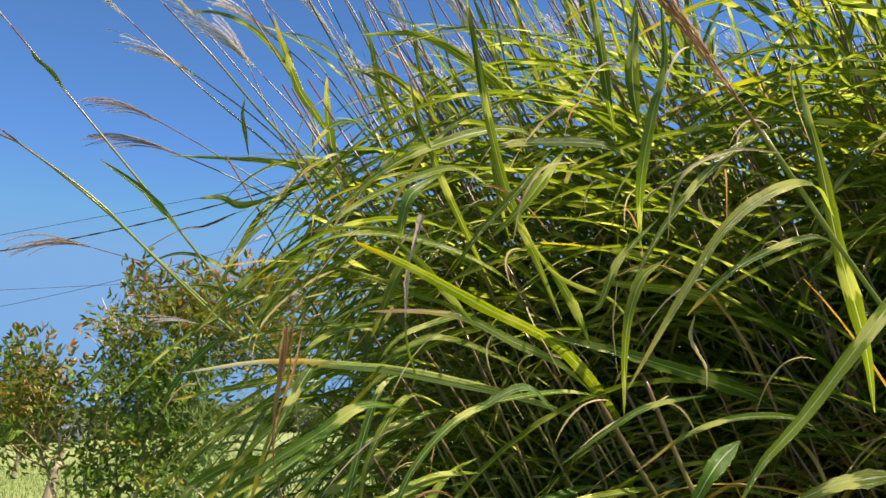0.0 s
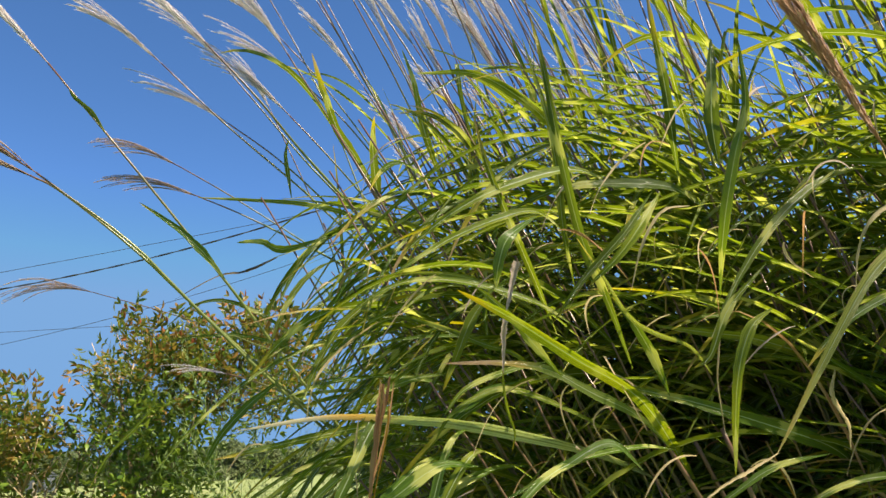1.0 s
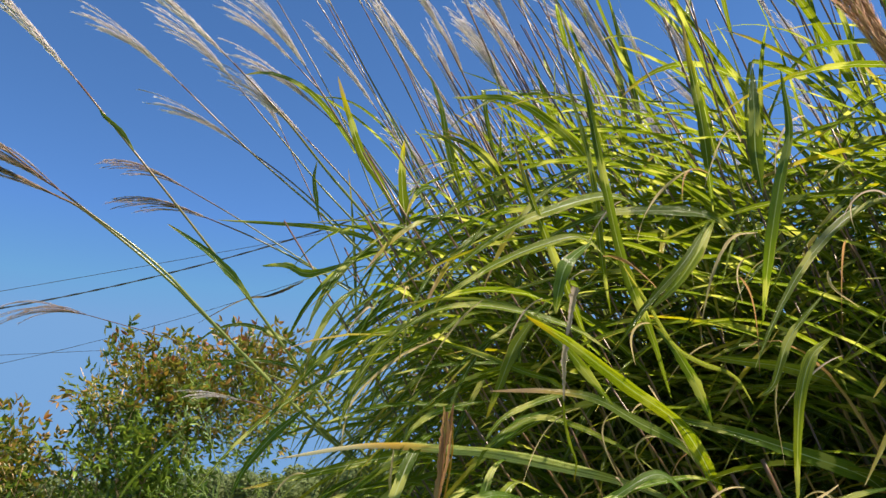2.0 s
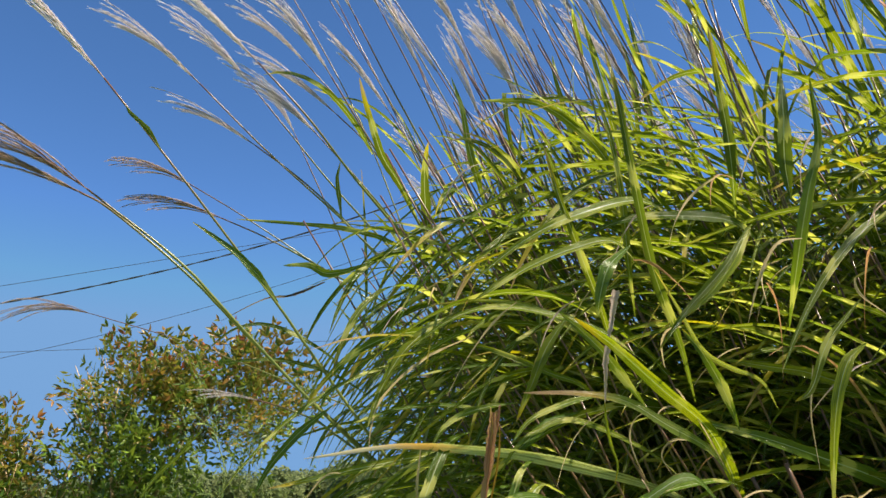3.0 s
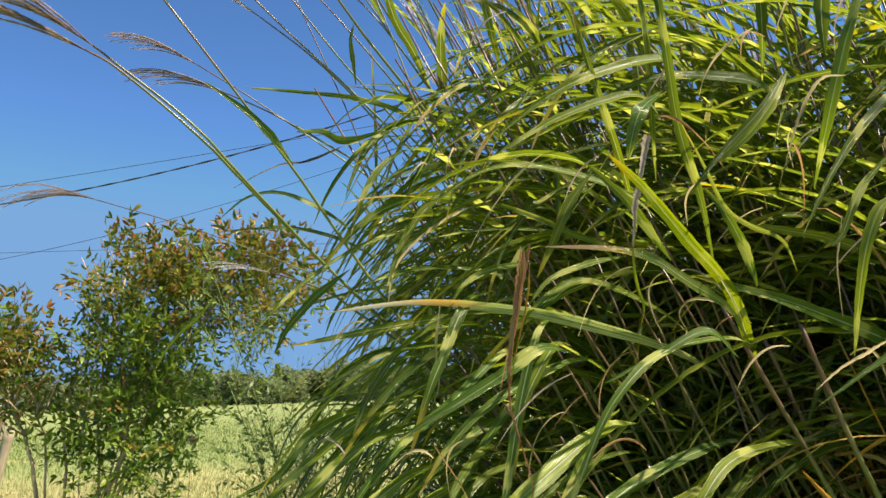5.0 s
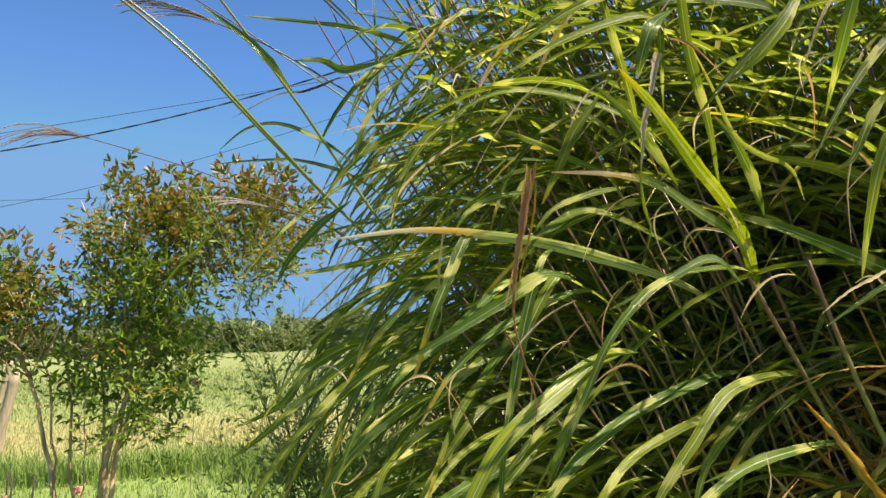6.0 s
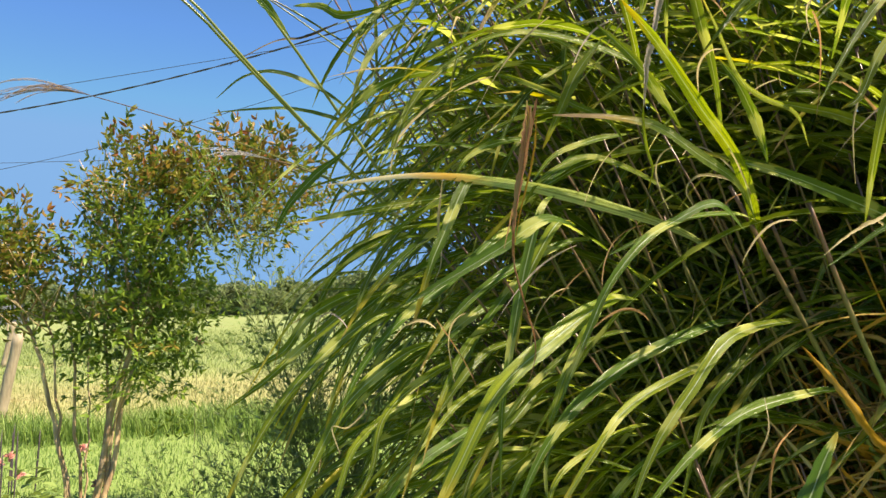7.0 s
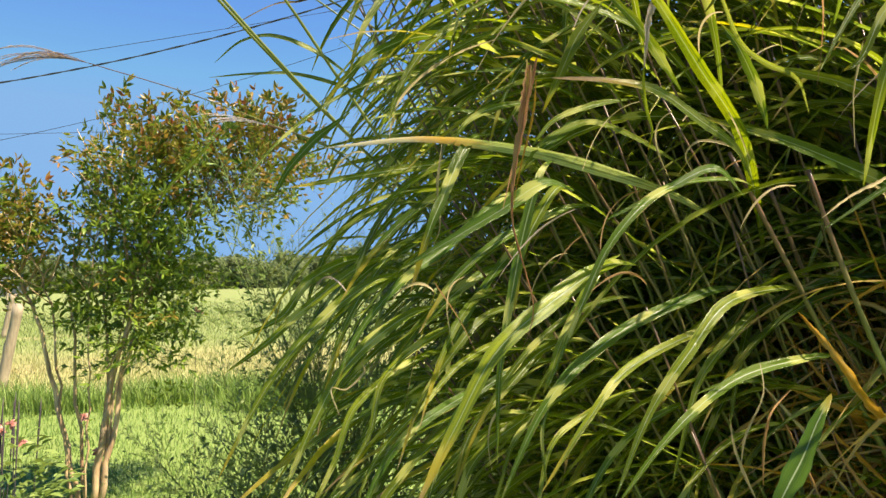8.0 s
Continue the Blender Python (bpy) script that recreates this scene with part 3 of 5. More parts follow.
def inside(pts, slack):
    for q in pts[::3] + pts[-1:]:
        p = q + CLUMP
        near_rim = 0.3 * max(0.0, 1.15 - p.y) if p.z > 1.2 else 0.0
        if p.x < left_edge(p.z) + near_rim - slack or p.y < (1.05 if p.z < 1.2 and p.x > -0.1 else 0.95) - 2.0 * slack - 0.75 * max(0.0, p.x - 0.35) or p.z < 0.03:
            return False
    return True


def build_clump():
    rng = random.Random(11)
    rest, upper, singles = Shape(), Shape(), []
    for c in range(885):
        a, r = rng.uniform(0, 6.283), math.sqrt(rng.random())
        foot = Vector((math.cos(a) * r * 0.72, math.sin(a) * r * 0.55, 0))
        out = Vector((math.cos(a), math.sin(a), 0)) * r
        tall = rng.uniform(1.35, 1.9) if rng.random() < 0.55 else rng.uniform(1.9, 2.6)
        if c >= 720:   # the near bulge of the clump
            foot = Vector((0.22 + math.cos(a) * r * 0.36, -0.48 + math.sin(a) * r * 0.32, 0))
            tall = rng.uniform(1.2, 1.65)
        if c >= 860:   # unseen flank stalks on the sunny side, added to shade the lower right
            foot = Vector((0.02 + math.cos(a) * r * 0.25, -0.66 + math.sin(a) * r * 0.2, 0))
            tall = rng.uniform(1.35, 1.75)
        lean = out * rng.uniform(0.2, 0.4) + SWEEP * rng.uniform(0.5, 1.3) + Vector((rng.gauss(0, 0.06), rng.gauss(0, 0.06), 0))
        path = []
        p, d = foot.copy(), Vector((lean.x * 0.6, lean.y * 0.6, 1)).normalized()
        for k in range(15):
            path.append(p.copy())
            d = (d + lean * 0.05).normalized()
            p = p + d * tall / 14
        while len(path) > 5 and ((path[-1].z < 1.5 and (path[-1] + CLUMP).x < left_edge(path[-1].z) + 0.18) or (path[-1] + CLUMP).y < 1.02 - 0.6 * max(0.0, (path[-1] + CLUMP).x - 0.35) or (path[-1] + CLUMP).x < left_edge((path[-1] + CLUMP).z) - 0.12 or (path[-1] + CLUMP).y < 0.80 - 0.4 * max(0.0, (path[-1] + CLUMP).x - 0.35)):
            path.pop()
        n = len(path) - 1
        tone = rng.random()
        sh = Shape()
        tube(sh, path, (0.0040, 0.0014), 6, tone)
        stalk = part("stalk", sh, STALK, clump)
        if n == 14 and tall > 1.9 and rng.random() < 0.32:
            put_plume(stalk, path, rng.choice((0, 1, 2, 5)), rng.uniform(0.7, 1.1))
        count = rng.randint(12, 16) + (2 if foot.x > -0.45 and 720 > c else 0)
        az = rng.uniform(0, 6.283)
        for k in range(count):
            f = 0.14 + 0.84 * (k + rng.uniform(-0.3, 0.3)) / count
            i = min(int(f * n), n - 1)
            at = path[i].lerp(path[i + 1], f * n - i)
            axis = (path[i + 1] - path[i]).normalized()
            az += math.pi + rng.uniform(-0.6, 0.6)
            for attempt in range(7):
                turn = az + rng.gauss(0, 0.25 + 0.25 * attempt)
                high = at.z > 1.5
                q = Vector((math.cos(turn), math.sin(turn), 0)) + out * 0.4 + SWEEP * (1.2 if high else 2.9)
                head = axis + q.normalized() * (rng.uniform(0.12, 0.45) if high else rng.uniform(0.45, 1.1))
                ln = rng.uniform(0.16, 0.38) if high else rng.uniform(0.45, 0.95)
                ln *= 1 - 0.07 * attempt
                w = rng.triangular(0.007, 0.024, 0.013) if high else rng.triangular(0.006, 0.029, 0.013)
                pts = arch(at, head, ln, rng.uniform(0.2, 1.8) if high else rng.uniform(0.8, 3.4), 14, rng, 0.45)
                if rng.random() < 0.26:
                    bent = kink(pts, rng)
                    pts = bent if inside(bent, -0.2) else pts
                if inside(pts, rng.choice((0.0, 0.0, 0.0, 0.0, 0.02, 0.03))):
                    break
            else:
                continue
            if (pts[-1] + CLUMP).x < -0.12 and pts[-1].z < 1.2 and rng.random() < 0.68:
                continue
            if (pts[7] + CLUMP).x > 0.14 and pts[7].z < 0.98 and pts[7].y < 0.0 and rng.random() < (0.5 if (pts[7] + CLUMP).x < 0.42 else 0.95):
                continue
            if (pts[-1] + CLUMP).x > 0.2 and pts[-1].z < 0.93 and pts[-1].y < 0.0 and rng.random() < (0.4 if (pts[-1] + CLUMP).x < 0.42 else 0.8):
                continue
            if pts[7].z > 1.7 and rng.random() < (0.45 if (pts[7] + CLUMP).x < 0.2 else 0.3):
                continue
            if pts[7].z > 1.35 and pts[7].y > -0.1 and rng.random() < (0.25 if (pts[7] + CLUMP).x < 0.25 else 0.72):   # the back of the crown is thin
                continue
            if pts[7].z > 1.6 and (pts[7] + CLUMP).x < 0.3:
                w *= 0.75
            side = Vector((0, 0, 1)).cross(head)
            near = not high and len(singles) < 230 and min(q.y for q in pts) + CLUMP.y < 1.0 and (pts[7] + CLUMP).x < 0.55
            target = Shape() if near else upper if high else rest
            if near:
                singles.append(target)
            ribbon(target, pts, w, side, rng.uniform(0.15, 0.4), rng.uniform(-1.4, 1.4), rng.random(), shift=rng.random())
    for leaf_shape in singles:
        part("leaf", leaf_shape, SHADE_BLADE, clump)
    tagged(part("inner_leaves", rest, SHADE_BLADE, clump, "mass of inner arching banded blades, coloured dark for shade"), kind="stuff")
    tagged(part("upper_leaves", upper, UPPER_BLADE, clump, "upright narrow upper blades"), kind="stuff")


def build_outer_leaves():
    """Long blades that arch out over the shoulder of the clump, sunlight put into their paler green."""
    rng = random.Random(83)
    sh = Shape()
    made = 0
    while made < 80:
        at = Vector((rng.uniform(0.15, 0.95), rng.uniform(1.0, 1.45), rng.uniform(1.15, 1.75))) - CLUMP
        turn = rng.gauss(math.pi + 0.15, 0.55)
        head = Vector((math.cos(turn), math.sin(turn), rng.uniform(0.3, 1.1)))
        pts = arch(at, head, rng.uniform(0.35, 0.7), rng.uniform(1.0, 3.0), 14, rng, 0.45)
        if rng.random() < 0.2:
            pts = kink(pts, rng)
        if not inside(pts, 0.0):
            continue
        made += 1
        ribbon(sh, pts, rng.triangular(0.008, 0.024, 0.014), Vector((0, 0, 1)).cross(head), rng.uniform(0.15, 0.4), rng.uniform(-1.2, 1.2), rng.random(), shift=rng.random())
    tagged(part("outer_leaves", sh, LIT_BLADE, clump, "arching outer blades, coloured pale as if sunlit"), kind="stuff")


def build_thatch():
    """Dead brown and straw blades low among the stalks."""
    rng = random.Random(17)
    for name, material, count in (("brown_thatch", DRY_BROWN, 520), ("straw_thatch", DRY_GOLD, 2000), ("orange_thatch", DRY_ORANGE, 420)):
        sh = Shape()
        for _ in range(count):
            at = Vector((rng.uniform(-0.52, 0.2), rng.uniform(-0.62, -0.15), rng.uniform(0.35, 1.05)))
            head = Vector((rng.gauss(-0.5, 0.7), rng.gauss(-0.1, 0.4), rng.uniform(-0.3, 1.1)))
            pts = arch(at, head, rng.uniform(0.2, 0.5), rng.uniform(0.8, 2.6), 10, rng, 0.8)
            if inside(pts, 0.03):
                ribbon(sh, pts, rng.uniform(0.004, 0.010), Vector((0, 0, 1)).cross(head), 0.4, rng.uniform(-3, 3), rng.random(), shift=rng.random())
        tagged(part(name, sh, material, clump, "dead dry blades low in the clump"), kind="stuff")


def build_dead_culms():
    """Bare dead stalks that lean through the open lower side of the clump."""
    rng = random.Random(53)
    for k in range(190):
        top = Vector((rng.uniform(-0.66, 0.1), rng.uniform(-0.5, -0.16), rng.uniform(0.75, 1.15)))
        run = Vector((rng.uniform(0.3, 0.75), rng.uniform(-0.05, 0.15), -1.0))
        foot = top + run * top.z
        mid = top.lerp(foot, 0.5) + Vector((rng.gauss(0, 0.02), rng.gauss(0, 0.015), 0.03))
        path = smooth_path([foot, mid, top], 12)
        if not inside(path[3:], 0.02):
            continue
        r = rng.uniform(0.0014, 0.0034)
        sh = Shape()
        tube(sh, path, (r * 1.3, r * 0.6), 6, rng.random())
        part("dead_stalk", sh, rng.choice((DRY_STRAW, DRY_BROWN, DRY_GOLD, DRY_GOLD, DRY_ORANGE, STALK)), clump, "dead brown stalk")


def build_curls():
    """Thin dead strips that hang from the leaves."""
    rng = random.Random(29)
    for _ in range(60):
        at = Vector((rng.uniform(-0.34, 0.45), rng.uniform(0.82, 1.0), rng.uniform(0.85, 1.55)))
        if at.x < left_edge(at.z) + 0.10 or (at.x > 0.12 and at.z < 1.1):
            continue
        head = Vector((rng.gauss(-0.4, 0.5), rng.gauss(0, 0.3), rng.uniform(-0.4, 0.6)))
        pts = arch(at - CLUMP, head, rng.uniform(0.05, 0.14), rng.uniform(3.0, 7.0), 14, rng, 2.4)
        sh = Shape()
        ribbon(sh, pts, rng.uniform(0.002, 0.0042), Vector((0, 0, 1)).cross(head), 0.8, rng.uniform(-5, 5), rng.random(), root=0.5)
        part("dry_strip", sh, rng.choice((DRY_STRAW, DRY_STRAW, DRY_BROWN, PURPLE_DRY)), clump, "thin dead curled strip")


def build_crest():
    """The upright plumed stalks that stand above the leafy mass, each with a few short narrow blades."""
    rng = random.Random(37)
    upper = Shape()
    for k in range(20):
        low = Vector((rng.uniform(-0.22, 0.55), rng.uniform(1.2, 1.9), rng.uniform(1.35, 1.5)))
        rise = rng.uniform(0.45, 0.9)
        lean = Vector((-rng.uniform(0.25, 0.5), rng.uniform(-0.12, 0.08), 1.0))
        mid = low + Vector((lean.x * 0.42, lean.y * 0.42, 0.5)) * rise
        top = low + lean * rise
        guide_stalk(rng.uniform(0.75, 1.1), rng.uniform(0.0012, 0.0018), low, mid, top, plume_kind=rng.choice((0, 1, 2, 5)))
        for j in range(rng.randint(2, 4)):
            at = low.lerp(mid, rng.uniform(-0.1, 0.95)) - CLUMP
            q = rng.uniform(0, 6.283)
            head = lean.normalized() + Vector((math.cos(q), math.sin(q), 0)) * rng.uniform(0.2, 0.6)
            pts = arch(at, head, rng.uniform(0.12, 0.34), rng.uniform(0.3, 1.6), 10, rng, 0.4)
            ribbon(upper, pts, rng.uniform(0.006, 0.014), Vector((0, 0, 1)).cross(head), rng.uniform(0.15, 0.4), rng.uniform(-1.2, 1.2), rng.random(), shift=rng.random())
    tagged(part("crest_leaves", upper, UPPER_BLADE, clump, "short upright blades on the plumed stalks"), kind="stuff")


build_clump()
build_crest()
build_outer_leaves()
build_thatch()
build_dead_culms()
build_curls()
# stalks with their plumes, then the leaves that stand out
guide_stalk(1.15, 0.0017, (-0.284, 1.135, 1.259), (-0.372, 1.073, 1.385), (-0.486, 1.017, 1.537), (-0.591, 0.985, 1.672), plume_kind=0)
guide_stalk(1.15, 0.0017, (-0.384, 1.127, 1.315), (-0.492, 1.069, 1.433), (-0.586, 1.034, 1.508), (-0.615, 1.029, 1.531), plume_kind=3)
guide_stalk(1.2, 0.0017, (-0.381, 1.159, 1.312), (-0.489, 1.092, 1.424), (-0.593, 1.064, 1.513), (-0.634, 1.050, 1.536), plume_kind=4)
guide_stalk(1.3, 0.0017, (-0.303, 2.309, 1.364), (-0.536, 2.349, 1.470), (-0.843, 2.439, 1.605), (-1.148, 2.486, 1.711), plume_kind=3)
guide_stalk(1.0, 0.0017, (-0.290, 1.919, 1.614), (-0.402, 1.905, 1.692), (-0.565, 1.866, 1.799), (-0.687, 1.844, 1.873), plume_kind=4)
guide_stalk(1.0, 0.0017, (-0.284, 1.722, 1.574), (-0.368, 1.665, 1.611), (-0.470, 1.608, 1.656), (-0.564, 1.603, 1.700), plume_kind=4)
guide_stalk(1.0, 0.0017, (-0.210, 1.609, 1.579), (-0.304, 1.585, 1.685), (-0.397, 1.567, 1.773), (-0.491, 1.553, 1.845), plume_kind=1)
guide_stalk(1.15, 0.0017, (-0.210, 1.596, 1.625), (-0.326, 1.567, 1.754), (-0.420, 1.540, 1.871), (-0.495, 1.518, 1.965), plume_kind=2)
guide_stalk(1.0, 0.0017, (-0.224, 1.412, 1.542), (-0.306, 1.394, 1.624), (-0.435, 1.341, 1.735), (-0.548, 1.296, 1.845), plume_kind=1)
guide_stalk(1.1, 0.0017, (-0.145, 1.502, 1.569), (-0.222, 1.479, 1.668), (-0.287, 1.462, 1.745), (-0.342, 1.448, 1.806), plume_kind=2)
guide_stalk(1.15, 0.0017, (-0.082, 1.682, 1.652), (-0.181, 1.649, 1.788), (-0.255, 1.628, 1.882), (-0.324, 1.613, 1.950), plume_kind=1)
guide_stalk(1.0, 0.0017, (-0.179, 1.164, 1.485), (-0.267, 1.111, 1.582), (-0.330, 1.072, 1.658), (-0.402, 1.054, 1.739), plume_kind=0)
guide_stalk(1.1, 0.0017, (-0.073, 1.776, 1.683), (-0.204, 1.732, 1.867), (-0.308, 1.698, 2.011), (-0.394, 1.676, 2.111), plume_kind=1)
guide_stalk(1.05, 0.0017, (-0.138, 1.305, 1.527), (-0.195, 1.260, 1.623), (-0.251, 1.228, 1.711), (-0.306, 1.205, 1.804), plume_kind=2)
guide_stalk(1.0, 0.0017, (-0.007, 1.683, 1.625), (-0.081, 1.653, 1.748), (-0.142, 1.628, 1.847), (-0.202, 1.604, 1.946), plume_kind=0)
guide_stalk(1.0, 0.0017, (-0.068, 1.389, 1.576), (-0.128, 1.355, 1.708), (-0.209, 1.316, 1.860), (-0.270, 1.285, 1.982), plume_kind=1)
guide_stalk(1.0, 0.0017, (-0.011, 1.480, 1.607), (-0.076, 1.443, 1.748), (-0.141, 1.406, 1.889), (-0.217, 1.367, 2.041), plume_kind=2)
guide_stalk(0.8, 0.0017, (0.055, 1.487, 1.562), (0.012, 1.456, 1.681), (-0.009, 1.429, 1.778), (-0.028, 1.412, 1.837), plume_kind=5)
guide_stalk(0.9, 0.0017, (0.147, 1.855, 1.707), (0.093, 1.811, 1.871), (0.052, 1.778, 1.994), (0.015, 1.746, 2.110), plume_kind=1)
guide_stalk(1.0, 0.0017, (0.056, 1.380, 1.572), (0.017, 1.344, 1.703), (-0.023, 1.311, 1.824), (-0.064, 1.288, 1.915), plume_kind=2)
guide_stalk(1.1, 0.0017, (0.074, 1.275, 1.566), (0.038, 1.237, 1.706), (0.001, 1.204, 1.828), (-0.037, 1.179, 1.921), plume_kind=0)
guide_stalk(1.1, 0.0017, (0.336, 1.353, 1.582), (0.297, 1.315, 1.723), (0.267, 1.290, 1.814), (0.237, 1.274, 1.876), plume_kind=5)
guide_stalk(1.0, 0.0017, (0.421, 1.638, 1.658), (0.361, 1.592, 1.830), (0.300, 1.553, 1.977), (0.238, 1.521, 2.100), plume_kind=1)
guide_stalk(1.0, 0.0017, (0.156, 1.180, 1.511), (0.131, 1.147, 1.631), (0.106, 1.115, 1.743), (0.081, 1.089, 1.838), plume_kind=0)
guide_stalk(1.0, 0.0017, (0.217, 1.558, 1.632), (0.172, 1.514, 1.793), (0.126, 1.473, 1.943), (0.086, 1.445, 2.047), plume_kind=5)
guide_stalk(1.0, 0.0017, (0.208, 1.737, 1.737), (0.143, 1.692, 1.906), (0.066, 1.644, 2.088), (0.027, 1.613, 2.205), plume_kind=2)
guide_stalk(1.0, 0.0017, (0.367, 1.096, 1.384), (0.336, 1.063, 1.502), (0.297, 1.024, 1.644), (0.266, 0.984, 1.786), plume_kind=0)
guide_stalk(1.15, 0.0017, (0.313, 0.607, 1.258), (0.285, 0.590, 1.293), (0.265, 0.575, 1.312), (0.247, 0.561, 1.331), plume_kind=6)
guide_stalk(0.5, 0.0017, (-0.252, 1.407, 1.185), (-0.337, 1.411, 1.250), (-0.404, 1.415, 1.280), (-0.447, 1.418, 1.294), plume_kind=1)
guide_stalk(0, 0.0034, (0.420, 1.074, 0.737), (0.338, 1.054, 0.876), (0.258, 1.035, 1.023), (0.179, 1.025, 1.173))
guide_stalk(0, 0.0034, (0.455, 1.119, 0.785), (0.383, 1.101, 0.891), (0.319, 1.092, 0.992), (0.252, 1.071, 1.135))
guide_stalk(0, 0.0034, (0.454, 1.173, 0.693), (0.350, 1.153, 0.894), (0.256, 1.134, 1.056), (0.192, 1.124, 1.182))
guide_stalk(0, 0.0034, (0.423, 1.021, 0.793), (0.350, 1.002, 0.910), (0.298, 0.991, 1.028), (0.260, 0.990, 1.145))
guide_stalk(0, 0.0034, (0.465, 1.275, 0.646), (0.370, 1.255, 0.830), (0.272, 1.226, 0.991), (0.195, 1.196, 1.126))
guide_leaf(WHITE_TIP, 0.0195, (-0.153, 0.560, -0.820), (0.115, 1.051, 1.124), (-0.037, 0.991, 1.162), (-0.129, 0.957, 1.174), (-0.213, 0.943, 1.180), (-0.314, 0.931, 1.169))
guide_leaf(DRY_BROWN, 0.0041, (0.955, -0.122, -0.270), (-0.129, 0.721, 1.193), (-0.136, 0.713, 1.153), (-0.149, 0.707, 1.111), (-0.158, 0.702, 1.079), twist=-0.8)
guide_leaf(YELLOW_BLADE, 0.0201, (-0.763, 0.451, -0.463), (0.239, 1.075, 1.097), (0.151, 0.935, 1.178), (0.049, 0.799, 1.215), (-0.025, 0.702, 1.242), (-0.073, 0.644, 1.256))
guide_leaf(LIT_BLADE, 0.0155, (0.764, -0.205, -0.612), (0.144, 0.939, 1.128), (0.038, 0.867, 1.111), (-0.025, 0.843, 1.062), (-0.062, 0.839, 0.996), (-0.097, 0.844, 0.915))
guide_leaf(LIT_BLADE, 0.0259, (0.747, -0.168, -0.643), (-0.013, 0.914, 1.035), (-0.082, 0.860, 1.002), (-0.149, 0.816, 0.957), (-0.193, 0.792, 0.891), (-0.230, 0.777, 0.827))
guide_leaf(LIT_BLADE, 0.0160, (0.966, -0.162, -0.203), (-0.072, 0.954, 1.145), (-0.097, 0.938, 1.081), (-0.119, 0.923, 0.995), (-0.133, 0.917, 0.923), (-0.138, 0.921, 0.827))
guide_leaf(LIT_BLADE, 0.0217, (0.729, -0.357, -0.584), (0.245, 1.026, 1.002), (0.143, 0.964, 0.989), (0.080, 0.931, 0.936), (0.029, 0.917, 0.875), (-0.016, 0.903, 0.791))
guide_leaf(LIT_BLADE, 0.0173, (0.543, -0.362, -0.758), (0.268, 0.998, 0.919), (0.158, 0.946, 0.910), (0.089, 0.912, 0.886), (0.029, 0.888, 0.845), (-0.022, 0.873, 0.794))
guide_leaf(LIT_BLADE, 0.0209, (0.638, -0.247, -0.729), (0.166, 1.062, 1.000), (0.051, 1.012, 0.967), (-0.039, 0.960, 0.921), (-0.091, 0.936, 0.868), (-0.136, 0.922, 0.785))
guide_leaf(LIT_BLADE, 0.0172, (0.753, -0.309, -0.582), (0.139, 1.056, 0.947), (0.030, 0.996, 0.911), (-0.028, 0.962, 0.860), (-0.085, 0.948, 0.788))
guide_leaf(LIT_BLADE, 0.0253, (-0.752, 0.519, 0.406), (0.074, 0.766, 0.786), (0.092, 0.763, 0.825), (0.116, 0.770, 0.857), (0.135, 0.778, 0.885), (0.155, 0.786, 0.910))
guide_leaf(DRY_ORANGE, 0.0177, (-0.739, 0.380, -0.556), (0.389, 1.023, 0.822), (0.328, 0.996, 0.860), (0.271, 0.977, 0.929), (0.233, 0.978, 0.975))
guide_leaf(DRY_ORANGE, 0.0161, (-0.332, 0.021, -0.943), (0.422, 1.071, 0.815), (0.337, 1.056, 0.841), (0.260, 1.050, 0.872))
guide_leaf(DRY_ORANGE, 0.0114, (0.105, -0.193, -0.976), (0.345, 1.174, 0.879), (0.271, 1.180, 0.871), (0.174, 1.167, 0.862))
guide_leaf(LIT_BLADE, 0.0247, (-0.316, 0.329, -0.890), (0.416, 1.040, 1.117), (0.314, 0.996, 1.149), (0.223, 0.971, 1.177), (0.115, 0.958, 1.205))
guide_leaf(LIT_BLADE, 0.0212, (-0.206, 0.363, -0.909), (0.432, 1.054, 1.227), (0.334, 1.020, 1.256), (0.261, 0.995, 1.264), (0.195, 0.990, 1.275))
guide_leaf(LIT_BLADE, 0.0164, (-0.773, 0.497, -0.394), (0.183, 0.934, 1.183), (0.167, 0.923, 1.226), (0.144, 0.913, 1.268), (0.123, 0.914, 1.299))
guide_leaf(DRY_STRAW, 0.0050, (0.494, -0.232, -0.838), (0.226, 0.773, 1.115), (0.187, 0.756, 1.100), (0.156, 0.749, 1.087), (0.127, 0.742, 1.069))
guide_leaf(DRY_STRAW, 0.0050, (0.263, 0.058, -0.963), (0.179, 0.975, 1.161), (0.145, 0.967, 1.174), (0.112, 0.959, 1.176), (0.097, 0.961, 1.160), (0.106, 0.961, 1.137))
guide_leaf(LIT_BLADE, 0.0152, (0.675, -0.015, -0.738), (-0.107, 1.028, 1.122), (-0.175, 0.985, 1.066), (-0.235, 0.951, 1.022), (-0.282, 0.936, 0.969), (-0.309, 0.920, 0.911))
guide_leaf(DRY_STRAW, 0.0053, (0.434, -0.103, -0.895), (-0.279, 0.917, 0.940), (-0.276, 0.917, 0.928), (-0.295, 0.919, 0.911), (-0.311, 0.920, 0.912), (-0.304, 0.921, 0.885), twist=1.5)
guide_leaf(DRY_STRAW, 0.0056, (0.746, 0.140, -0.651), (-0.106, 1.040, 1.323), (-0.173, 1.016, 1.290), (-0.225, 1.002, 1.245), (-0.241, 0.994, 1.207), (-0.245, 0.996, 1.174))
guide_leaf(LIT_BLADE, 0.0157, (0.148, 0.138, -0.979), (-0.162, 1.100, 1.175), (-0.244, 1.076, 1.164), (-0.307, 1.061, 1.152), (-0.368, 1.046, 1.141))
